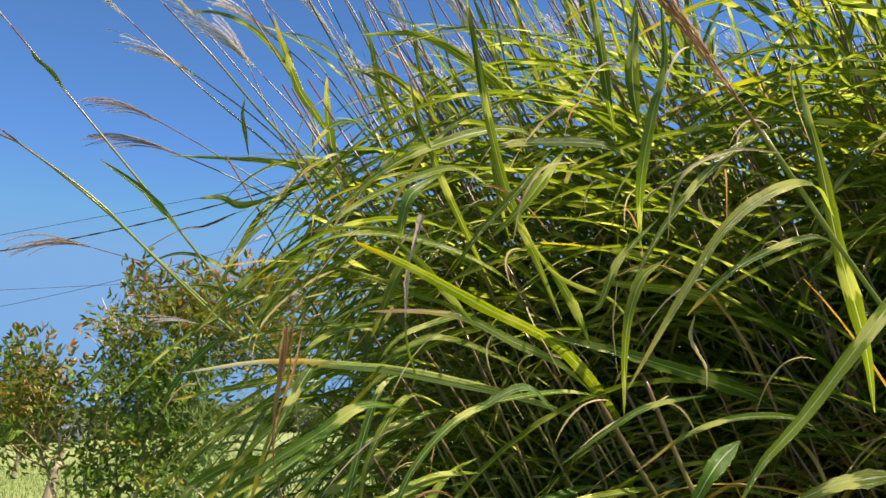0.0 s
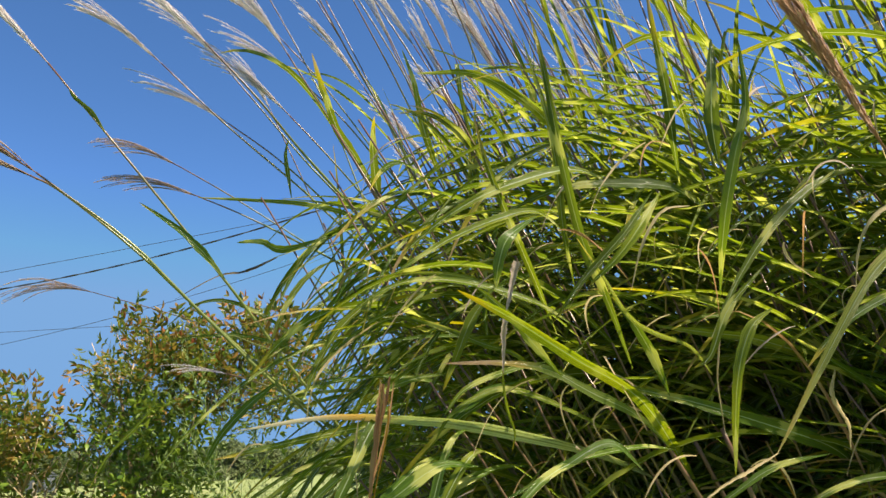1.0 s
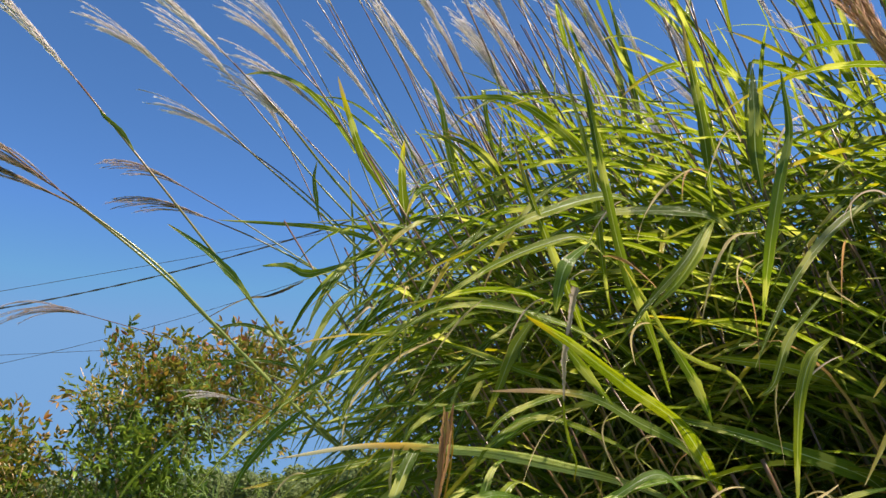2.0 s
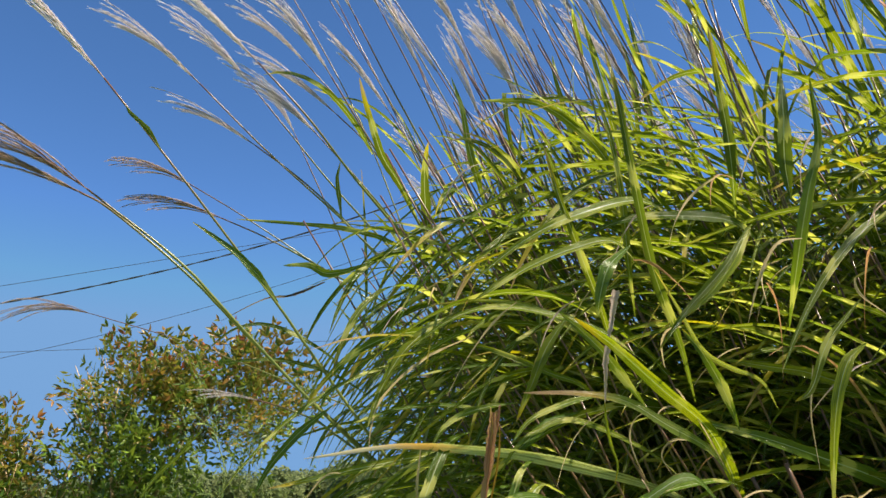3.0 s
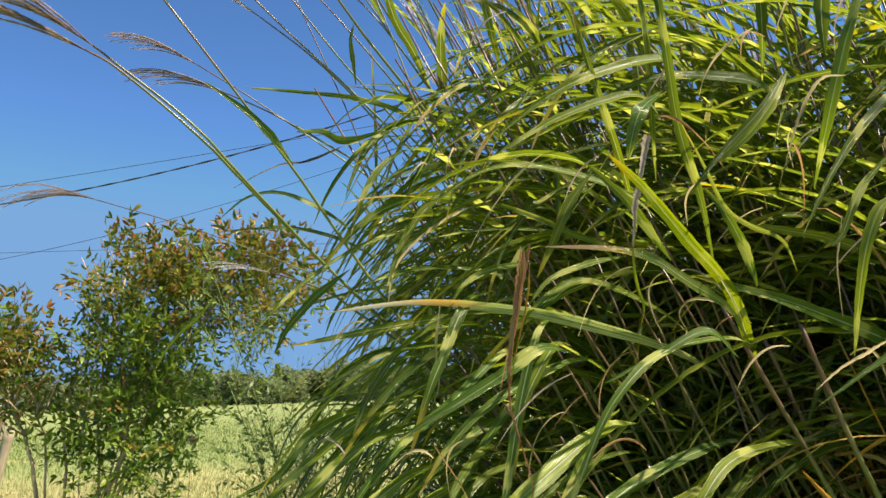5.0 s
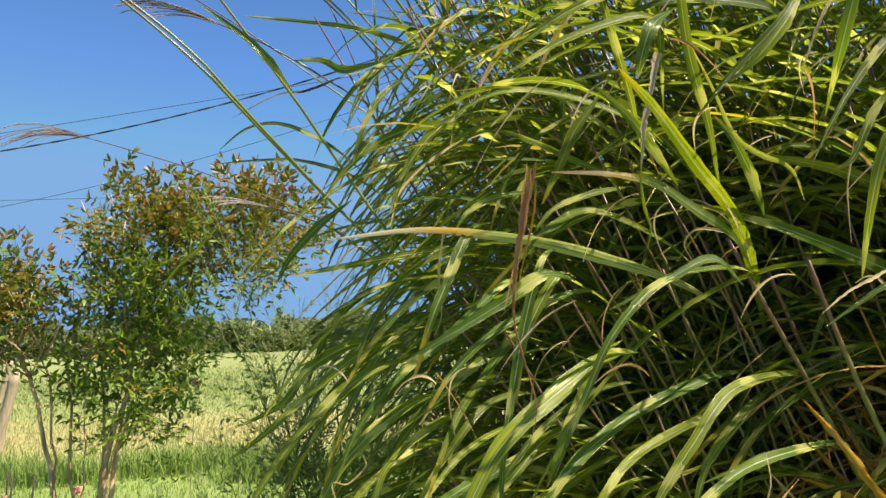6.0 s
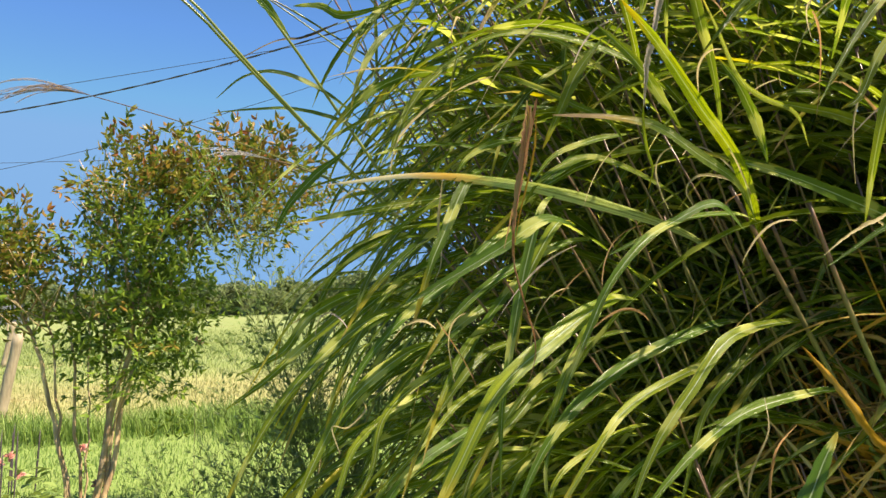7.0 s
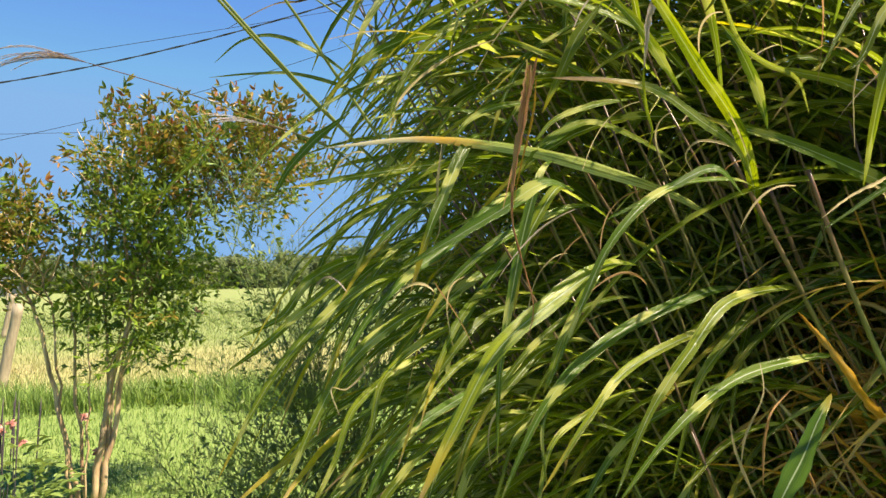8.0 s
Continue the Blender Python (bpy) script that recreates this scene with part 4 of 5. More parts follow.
guide_leaf(LIT_BLADE, 0.0146, (0.794, 0.185, -0.579), (-0.294, 1.107, 1.246), (-0.337, 1.092, 1.210), (-0.373, 1.086, 1.169), (-0.392, 1.088, 1.134))
guide_leaf(LIT_BLADE, 0.0190, (0.831, 0.057, -0.554), (-0.268, 1.063, 1.023), (-0.337, 1.040, 0.973), (-0.397, 1.027, 0.899), (-0.451, 1.015, 0.799))
guide_leaf(LIT_BLADE, 0.0158, (0.618, 0.035, -0.785), (-0.283, 1.114, 1.045), (-0.355, 1.091, 0.992), (-0.404, 1.076, 0.949), (-0.454, 1.081, 0.915))
guide_leaf(LIT_BLADE, 0.0190, (0.883, 0.002, -0.469), (-0.228, 1.012, 0.982), (-0.294, 0.978, 0.934), (-0.332, 0.963, 0.875), (-0.374, 0.950, 0.783))
guide_leaf(LIT_BLADE, 0.0194, (0.610, 0.048, -0.791), (-0.300, 1.165, 1.054), (-0.354, 1.120, 1.025), (-0.389, 1.124, 0.981), (-0.445, 1.109, 0.954))
guide_leaf(LIT_BLADE, 0.0195, (0.946, -0.162, -0.281), (-0.045, 0.993, 1.130), (-0.073, 0.976, 1.096), (-0.095, 0.969, 1.051), (-0.109, 0.963, 0.981))
guide_leaf(LIT_BLADE, 0.0141, (0.899, -0.239, -0.367), (-0.000, 0.993, 1.029), (-0.051, 0.960, 0.960), (-0.070, 0.953, 0.917), (-0.080, 0.954, 0.892))
guide_leaf(LIT_BLADE, 0.0181, (0.857, -0.402, -0.322), (0.216, 1.060, 0.966), (0.147, 1.027, 0.914), (0.121, 1.020, 0.874), (0.080, 0.997, 0.773))
guide_leaf(LIT_BLADE, 0.0160, (0.730, -0.066, -0.680), (-0.027, 1.042, 1.108), (-0.120, 1.001, 1.066), (-0.176, 0.986, 1.020), (-0.216, 0.982, 0.963))
guide_leaf(LIT_BLADE, 0.0157, (0.933, -0.109, -0.344), (-0.068, 1.097, 1.076), (-0.134, 1.064, 1.005), (-0.172, 1.060, 0.935), (-0.181, 1.052, 0.881))
guide_leaf(LIT_BLADE, 0.0186, (0.840, -0.062, -0.539), (-0.121, 1.102, 1.033), (-0.198, 1.080, 0.977), (-0.250, 1.066, 0.916), (-0.286, 1.062, 0.842))
guide_leaf(LIT_BLADE, 0.0150, (0.563, 0.022, -0.826), (0.024, 1.034, 1.219), (-0.025, 1.009, 1.204), (-0.070, 0.993, 1.171), (-0.101, 0.996, 1.152))
guide_leaf(DRY_STRAW, 0.0053, (0.991, -0.063, -0.116), (-0.182, 1.001, 1.184), (-0.188, 1.003, 1.134), (-0.186, 1.005, 1.087), (-0.196, 1.007, 1.061), twist=1.0)
guide_leaf(DRY_STRAW, 0.0036, (-0.860, 0.466, 0.208), (0.115, 0.892, 0.817), (0.122, 0.891, 0.853), (0.141, 0.888, 0.894), (0.148, 0.906, 0.927))
guide_leaf(DRY_BROWN, 0.0052, (-0.766, 0.475, 0.433), (0.163, 0.940, 0.785), (0.165, 0.939, 0.829), (0.174, 0.936, 0.866), (0.223, 0.982, 0.883))
guide_leaf(STRAW_TOP, 0.0080, (-0.725, 0.486, -0.489), (0.208, 0.914, 1.236), (0.168, 0.905, 1.252), (0.136, 0.895, 1.271), (0.106, 0.872, 1.312), (0.075, 0.849, 1.353))
guide_leaf(LIT_BLADE, 0.0126, (-0.734, 0.412, -0.540), (0.038, 0.820, 1.200), (0.018, 0.809, 1.223), (-0.007, 0.797, 1.253), (-0.030, 0.796, 1.278), (-0.048, 0.795, 1.294))
guide_leaf(TAN_TIP, 0.0144, (-0.384, 0.319, -0.866), (0.142, 0.928, 1.162), (0.082, 0.889, 1.188), (0.033, 0.869, 1.213), (-0.017, 0.862, 1.222), (-0.080, 0.857, 1.224))
guide_leaf(PURPLE_DRY, 0.0095, (0.923, -0.246, -0.296), (-0.012, 0.721, 1.297), (-0.017, 0.719, 1.279), (-0.022, 0.716, 1.260), (-0.028, 0.719, 1.244), twist=0.5, root=0.8)
guide_leaf(PURPLE_DRY, 0.0080, (0.944, -0.301, -0.131), (-0.025, 0.718, 1.248), (-0.029, 0.720, 1.234), (-0.031, 0.722, 1.215), (-0.032, 0.725, 1.196), twist=-0.4, root=0.8)
guide_leaf(YELLOW_BLADE, 0.0039, (0.928, -0.350, 0.127), (-0.032, 0.724, 1.205), (-0.032, 0.727, 1.181), (-0.029, 0.729, 1.160), (-0.025, 0.730, 1.145), (-0.028, 0.733, 1.129))
guide_leaf(DRY_TAN, 0.0105, (0.977, -0.156, -0.144), (-0.137, 0.683, 1.188), (-0.141, 0.688, 1.153), (-0.148, 0.693, 1.113), (-0.152, 0.699, 1.071), twist=0.5, root=0.45)
guide_leaf(DRY_TAN, 0.0045, (0.977, -0.156, -0.144), (-0.131, 0.684, 1.194), (-0.135, 0.688, 1.172), (-0.141, 0.690, 1.150), twist=0.8, root=0.3)
guide_leaf(DRY_GOLD, 0.0040, (0.977, -0.156, -0.144), (-0.139, 0.682, 1.192), (-0.139, 0.686, 1.165), (-0.144, 0.690, 1.130), twist=-0.6, root=0.3)
guide_leaf(DRY_ORANGE, 0.0027, (0.957, -0.150, -0.247), (-0.132, 0.682, 1.179), (-0.135, 0.686, 1.148), (-0.145, 0.692, 1.108), (-0.152, 0.696, 1.073), twist=0.8)
guide_leaf(DRY_TAN, 0.0031, (0.958, -0.166, 0.234), (-0.150, 0.696, 1.093), (-0.151, 0.699, 1.069), (-0.147, 0.701, 1.051), (-0.140, 0.703, 1.026), (-0.135, 0.705, 1.004), (-0.138, 0.708, 0.982), (-0.147, 0.711, 0.962), twist=1.0)
guide_leaf(DRY_STRAW, 0.0031, (0.845, -0.528, -0.084), (0.181, 0.755, 1.229), (0.177, 0.758, 1.206), (0.174, 0.762, 1.180), (0.176, 0.767, 1.134))
guide_leaf(SHADE_BLADE, 0.0097, (-0.318, 0.303, -0.898), (0.012, 0.968, 1.244), (-0.029, 0.950, 1.257), (-0.082, 0.941, 1.279), (-0.135, 0.934, 1.290), (-0.187, 0.931, 1.262))
guide_leaf(LIT_BLADE, 0.0104, (0.426, 0.108, -0.898), (-0.065, 0.976, 1.227), (-0.108, 0.960, 1.221), (-0.142, 0.954, 1.210), (-0.163, 0.947, 1.193), (-0.179, 0.952, 1.165))
guide_leaf(LIT_BLADE, 0.0108, (0.352, 0.063, -0.934), (0.099, 1.021, 1.168), (0.007, 0.994, 1.205), (-0.045, 0.979, 1.193), (-0.074, 0.973, 1.173), (-0.091, 0.978, 1.147))
guide_leaf(LIT_BLADE, 0.0109, (0.551, 0.018, -0.834), (0.058, 1.016, 1.240), (0.001, 0.991, 1.227), (-0.052, 0.978, 1.206), (-0.081, 0.974, 1.173))
guide_leaf(STRAW_TOP, 0.0090, (-0.227, 0.354, -0.907), (0.061, 1.058, 1.309), (-0.017, 1.009, 1.344), (-0.061, 0.981, 1.351), (-0.115, 0.965, 1.351), (-0.169, 0.960, 1.345))
guide_leaf(LIT_BLADE, 0.0128, (0.407, 0.256, -0.877), (0.031, 0.849, 1.387), (-0.013, 0.843, 1.378), (-0.063, 0.839, 1.358), (-0.106, 0.835, 1.333), (-0.129, 0.839, 1.320))
guide_leaf(LIT_BLADE, 0.0186, (-0.271, 0.524, -0.807), (0.101, 1.058, 1.585), (0.050, 1.013, 1.611), (-0.014, 0.972, 1.627), (-0.092, 0.958, 1.623))
guide_leaf(SHADE_BLADE, 0.0123, (-0.103, 0.337, -0.936), (-0.215, 1.306, 1.544), (-0.291, 1.286, 1.561), (-0.374, 1.271, 1.566), (-0.465, 1.266, 1.573))
guide_leaf(SHADE_BLADE, 0.0155, (-0.920, 0.386, -0.063), (0.126, 0.935, 1.289), (0.090, 0.894, 1.368), (0.068, 0.858, 1.458), (0.053, 0.838, 1.563), (0.044, 0.840, 1.631))
guide_leaf(SHADE_BLADE, 0.0128, (-0.917, 0.339, -0.211), (0.039, 0.949, 1.335), (0.008, 0.911, 1.402), (-0.015, 0.894, 1.467), (-0.026, 0.897, 1.527))
guide_leaf(SHADE_BLADE, 0.0100, (0.713, -0.154, -0.684), (0.116, 0.707, 1.354), (0.081, 0.691, 1.311), (0.042, 0.696, 1.272), (0.014, 0.708, 1.237))
guide_leaf(DRY_STRAW, 0.0050, (0.826, -0.337, -0.452), (0.122, 0.634, 1.316), (0.096, 0.628, 1.309), (0.076, 0.627, 1.281), (0.066, 0.638, 1.247))
guide_leaf(LIT_BLADE, 0.0173, (0.928, -0.223, -0.300), (0.012, 0.739, 1.346), (-0.020, 0.708, 1.317), (-0.031, 0.707, 1.291), (-0.034, 0.713, 1.272))
guide_leaf(SHADE_BLADE, 0.0168, (0.885, -0.124, -0.449), (-0.014, 0.896, 1.316), (-0.044, 0.890, 1.277), (-0.062, 0.892, 1.240), (-0.081, 0.906, 1.199))
guide_leaf(LIT_BLADE, 0.0174, (0.522, 0.176, -0.835), (0.096, 0.936, 1.469), (0.005, 0.901, 1.437), (-0.060, 0.895, 1.404), (-0.120, 0.903, 1.360))
guide_leaf(SHADE_BLADE, 0.0184, (0.212, 0.274, -0.938), (0.239, 0.981, 1.455), (0.149, 0.947, 1.452), (0.078, 0.935, 1.443), (0.010, 0.928, 1.415))
guide_leaf(LIT_BLADE, 0.0117, (0.334, 0.182, -0.925), (0.030, 0.938, 1.305), (-0.067, 0.918, 1.329), (-0.135, 0.905, 1.321), (-0.206, 0.913, 1.278))
guide_leaf(LIT_BLADE, 0.0140, (0.410, -0.153, -0.899), (0.128, 0.885, 1.104), (0.093, 0.879, 1.133), (0.032, 0.871, 1.107), (-0.023, 0.873, 1.082))
guide_leaf(SHADE_BLADE, 0.0202, (-0.964, 0.124, -0.237), (-0.196, 1.229, 1.620), (-0.223, 1.209, 1.661), (-0.245, 1.181, 1.728), (-0.258, 1.157, 1.775))
guide_leaf(LIT_BLADE, 0.0160, (-0.959, 0.224, -0.173), (-0.073, 1.172, 1.604), (-0.086, 1.157, 1.656), (-0.094, 1.143, 1.707), (-0.111, 1.129, 1.759))
guide_leaf(SHADE_BLADE, 0.0178, (-0.877, 0.481, -0.012), (0.240, 0.960, 1.526), (0.233, 0.943, 1.583), (0.223, 0.927, 1.640), (0.213, 0.909, 1.705))
guide_leaf(LIT_BLADE, 0.0179, (-0.850, 0.495, 0.179), (0.242, 0.852, 1.359), (0.256, 0.829, 1.432), (0.275, 0.819, 1.496), (0.278, 0.816, 1.574))
guide_leaf(SHADE_BLADE, 0.0101, (0.728, -0.368, -0.578), (0.219, 0.719, 1.285), (0.175, 0.714, 1.243), (0.154, 0.717, 1.203), (0.139, 0.722, 1.192))
guide_leaf(LIT_BLADE, 0.0153, (0.828, -0.503, -0.249), (0.223, 0.731, 1.245), (0.197, 0.728, 1.224), (0.180, 0.734, 1.175), (0.176, 0.757, 1.098))
guide_leaf(SHADE_BLADE, 0.0090, (-0.997, -0.069, 0.044), (-0.283, 1.113, 1.508), (-0.287, 1.102, 1.547), (-0.289, 1.095, 1.571), (-0.284, 1.087, 1.594))
guide_leaf(DARK_WITHERED, 0.0082, (0.317, 0.286, -0.904), (-0.309, 1.139, 1.427), (-0.358, 1.149, 1.409), (-0.399, 1.153, 1.405), (-0.464, 1.167, 1.377), twist=2.0)
guide_leaf(LIT_BLADE, 0.0151, (-0.187, 0.278, -0.942), (-0.235, 1.174, 1.467), (-0.302, 1.155, 1.444), (-0.335, 1.153, 1.457), (-0.372, 1.156, 1.458))
guide_leaf(DRY_STRAW, 0.0042, (0.590, 0.053, -0.806), (0.230, 0.474, 1.262), (0.194, 0.464, 1.262), (0.161, 0.457, 1.248), (0.150, 0.462, 1.230), (0.146, 0.467, 1.205))
guide_leaf(STRAW_TOP, 0.0152, (0.686, -0.098, -0.721), (0.314, 0.603, 1.277), (0.272, 0.585, 1.268), (0.231, 0.581, 1.241), (0.193, 0.582, 1.193), (0.141, 0.589, 1.117))
guide_leaf(SHADE_BLADE, 0.0179, (-0.868, 0.490, -0.077), (0.401, 0.721, 1.159), (0.370, 0.683, 1.240), (0.355, 0.664, 1.321), (0.345, 0.665, 1.412))
guide_leaf(LIT_BLADE, 0.0145, (0.664, -0.317, -0.677), (0.367, 0.592, 1.187), (0.323, 0.581, 1.148), (0.273, 0.583, 1.095), (0.234, 0.581, 1.060), (0.216, 0.587, 1.032))
guide_leaf(SHADE_BLADE, 0.0091, (0.404, -0.154, -0.902), (0.323, 0.717, 1.089), (0.260, 0.697, 1.091), (0.211, 0.690, 1.077), (0.168, 0.697, 1.049))
guide_leaf(LIT_BLADE, 0.0198, (0.765, -0.301, -0.570), (0.241, 0.639, 1.074), (0.223, 0.632, 1.062), (0.206, 0.625, 1.046), (0.186, 0.633, 1.012))
guide_leaf(SHADE_BLADE, 0.0174, (0.234, -0.209, -0.949), (0.370, 0.624, 1.044), (0.329, 0.615, 1.043), (0.293, 0.606, 1.039), (0.258, 0.609, 1.026))
guide_leaf(LIT_BLADE, 0.0081, (0.488, -0.120, -0.864), (0.243, 0.712, 1.113), (0.185, 0.694, 1.105), (0.142, 0.689, 1.084), (0.101, 0.696, 1.057))
guide_leaf(SHADE_BLADE, 0.0228, (-0.968, 0.221, 0.122), (0.245, 0.846, 1.432), (0.240, 0.835, 1.478), (0.242, 0.825, 1.524), (0.253, 0.831, 1.586))
guide_leaf(LIT_BLADE, 0.0147, (0.716, 0.108, -0.690), (0.136, 0.739, 1.366), (0.109, 0.726, 1.330), (0.084, 0.723, 1.300), (0.055, 0.729, 1.274))
guide_leaf(DRY_STRAW, 0.0055, (0.928, -0.330, 0.172), (0.208, 0.617, 1.175), (0.205, 0.621, 1.157), (0.216, 0.626, 1.134), (0.216, 0.630, 1.116), twist=1.0)
guide_leaf(SHADE_BLADE, 0.0107, (0.601, -0.094, -0.794), (0.372, 0.729, 1.261), (0.298, 0.705, 1.237), (0.256, 0.701, 1.210), (0.228, 0.696, 1.185))
guide_leaf(SHADE_BLADE, 0.0130, (-0.975, 0.151, -0.165), (0.083, 0.957, 1.397), (0.079, 0.941, 1.470), (0.067, 0.923, 1.550), (0.046, 0.922, 1.649))
guide_leaf(LIT_BLADE, 0.0185, (0.492, 0.070, -0.868), (-0.090, 0.868, 1.119), (-0.139, 0.854, 1.090), (-0.187, 0.851, 1.063), (-0.237, 0.857, 1.035))
guide_leaf(SHADE_BLADE, 0.0174, (0.915, 0.197, -0.351), (-0.155, 0.958, 1.178), (-0.189, 0.922, 1.111), (-0.206, 0.910, 1.073), (-0.226, 0.914, 1.011))
guide_leaf(LIT_BLADE, 0.0141, (-0.649, 0.129, -0.750), (-0.365, 1.064, 1.379), (-0.391, 1.046, 1.413), (-0.424, 1.039, 1.446), (-0.475, 1.032, 1.483))
guide_leaf(SHADE_BLADE, 0.0088, (-0.756, 0.095, -0.647), (-0.515, 1.003, 1.575), (-0.531, 0.996, 1.600), (-0.552, 0.987, 1.620), (-0.559, 0.984, 1.630))
guide_leaf(LIT_BLADE, 0.0074, (0.766, 0.286, -0.576), (-0.468, 1.121, 1.221), (-0.499, 1.124, 1.188), (-0.533, 1.128, 1.155), (-0.556, 1.131, 1.115))
guide_leaf(SHADE_BLADE, 0.0090, (0.353, 0.340, -0.872), (-0.329, 1.206, 1.346), (-0.397, 1.210, 1.380), (-0.450, 1.214, 1.376), (-0.492, 1.218, 1.345))
guide_leaf(SHADE_BLADE, 0.0073, (0.031, 0.268, -0.963), (-0.297, 1.206, 1.300), (-0.370, 1.210, 1.325), (-0.435, 1.215, 1.328), (-0.500, 1.220, 1.324))
guide_leaf(SHADE_BLADE, 0.0103, (0.880, 0.113, -0.461), (-0.283, 1.112, 1.082), (-0.342, 1.117, 1.069), (-0.378, 1.101, 1.025), (-0.399, 1.096, 0.954))
guide_leaf(LIT_BLADE, 0.0115, (0.923, 0.031, -0.383), (-0.238, 1.110, 1.066), (-0.283, 1.085, 1.008), (-0.312, 1.069, 0.953), (-0.334, 1.063, 0.885))
guide_leaf(LIT_BLADE, 0.0131, (0.727, -0.253, -0.639), (0.078, 1.060, 0.968), (0.017, 1.015, 0.947), (-0.045, 0.981, 0.913), (-0.078, 0.965, 0.859), (-0.080, 0.948, 0.792))
guide_leaf(SHADE_BLADE, 0.0117, (0.721, -0.198, -0.664), (0.041, 1.062, 0.995), (-0.030, 1.018, 0.976), (-0.098, 0.984, 0.930), (-0.150, 0.971, 0.859), (-0.189, 0.957, 0.774))
guide_leaf(SHADE_BLADE, 0.0166, (0.714, -0.209, -0.668), (-0.010, 1.068, 0.942), (-0.065, 1.022, 0.935), (-0.109, 0.986, 0.902), (-0.161, 0.972, 0.849), (-0.184, 0.956, 0.784))
guide_leaf(SHADE_BLADE, 0.0168, (0.768, -0.177, -0.615), (-0.044, 1.071, 0.917), (-0.107, 1.026, 0.909), (-0.171, 0.992, 0.870), (-0.201, 0.976, 0.805), (-0.223, 0.961, 0.727))
guide_leaf(LIT_BLADE, 0.0137, (0.755, -0.354, -0.552), (0.117, 1.061, 0.856), (0.048, 1.017, 0.837), (-0.004, 0.982, 0.803), (-0.044, 0.967, 0.743), (-0.082, 0.953, 0.670))
guide_leaf(SHADE_BLADE, 0.0145, (0.770, -0.126, -0.626), (-0.079, 1.071, 0.986), (-0.132, 1.025, 0.978), (-0.174, 0.989, 0.942), (-0.216, 0.975, 0.885), (-0.244, 0.959, 0.816))
guide_leaf(LIT_BLADE, 0.0112, (0.717, -0.143, -0.683), (-0.102, 1.074, 0.945), (-0.161, 1.029, 0.924), (-0.208, 0.994, 0.884), (-0.269, 0.981, 0.821), (-0.302, 0.966, 0.743))
guide_leaf(LIT_BLADE, 0.0142, (0.828, -0.065, -0.557), (-0.143, 1.076, 0.971), (-0.201, 1.031, 0.953), (-0.257, 0.997, 0.911), (-0.277, 0.981, 0.845), (-0.333, 0.968, 0.767))
guide_leaf(LIT_BLADE, 0.0150, (0.804, -0.061, -0.592), (-0.192, 1.081, 0.931), (-0.243, 1.036, 0.913), (-0.292, 1.000, 0.877), (-0.316, 0.984, 0.818), (-0.355, 0.970, 0.747))
guide_leaf(SHADE_BLADE, 0.0108, (0.771, -0.251, -0.586), (0.026, 1.066, 0.903), (-0.039, 1.022, 0.880), (-0.103, 0.988, 0.843), (-0.131, 0.972, 0.781), (-0.161, 0.957, 0.706))
guide_leaf(LIT_BLADE, 0.0114, (0.755, -0.291, -0.588), (0.061, 1.065, 0.876), (0.001, 1.019, 0.865), (-0.061, 0.985, 0.835), (-0.083, 0.969, 0.782), (-0.095, 0.952, 0.717))
guide_leaf(SHADE_BLADE, 0.0176, (0.793, -0.222, -0.567), (-0.016, 1.070, 0.880), (-0.088, 1.026, 0.854), (-0.156, 0.993, 0.811), (-0.184, 0.978, 0.738), (-0.215, 0.963, 0.650))
guide_leaf(SHADE_BLADE, 0.0149, (0.713, -0.216, -0.667), (-0.072, 1.076, 0.845), (-0.129, 1.030, 0.842), (-0.184, 0.995, 0.809), (-0.227, 0.980, 0.752), (-0.244, 0.964, 0.682))
guide_leaf(LIT_BLADE, 0.0176, (0.699, -0.156, -0.698), (-0.135, 1.079, 0.883), (-0.183, 1.033, 0.870), (-0.235, 0.998, 0.842), (-0.272, 0.982, 0.792), (-0.294, 0.966, 0.731))
guide_leaf(DRY_ORANGE, 0.0111, (-0.723, 0.331, -0.606), (0.421, 1.073, 0.759), (0.334, 1.075, 0.858), (0.273, 1.077, 0.938), twist=0.5674913496427099)
guide_leaf(DRY_STRAW, 0.0080, (-0.760, 0.295, -0.579), (0.348, 1.060, 0.715), (0.278, 1.061, 0.819), (0.211, 1.063, 0.897), twist=-0.27455146614931136)
guide_leaf(DRY_BROWN, 0.0058, (-0.848, 0.372, -0.377), (0.288, 1.034, 0.726), (0.251, 1.033, 0.812), (0.226, 1.043, 0.874), twist=-0.41933152718162914)
guide_leaf(DRY_BROWN, 0.0074, (-0.388, 0.115, -0.915), (0.423, 1.069, 0.863), (0.328, 1.074, 0.903), (0.255, 1.078, 0.936), twist=-0.805795573602218)
guide_leaf(DRY_STRAW, 0.0064, (-0.900, 0.350, -0.261), (0.207, 1.040, 0.728), (0.178, 1.039, 0.799), (0.175, 1.047, 0.847), twist=0.9634972990637529)
guide_leaf(DRY_ORANGE, 0.0086, (-0.676, 0.248, -0.694), (0.386, 1.026, 0.734), (0.331, 1.038, 0.793), (0.288, 1.050, 0.839), twist=-0.15209496145651036)
guide_leaf(DRY_ORANGE, 0.0078, (-0.795, 0.479, -0.372), (0.426, 1.118, 0.879), (0.389, 1.118, 0.958), (0.363, 1.118, 1.013), twist=-0.5841663164851334)
guide_leaf(DRY_STRAW, 0.0076, (-0.438, 0.152, -0.886), (0.429, 1.089, 0.838), (0.362, 1.092, 0.892), (0.302, 1.096, 0.901), twist=-0.8813209524421515)
guide_leaf(DRY_BROWN, 0.0084, (-0.796, 0.361, -0.486), (0.345, 1.009, 0.731), (0.311, 1.020, 0.784), (0.297, 1.029, 0.824), twist=-0.8894587496351984)



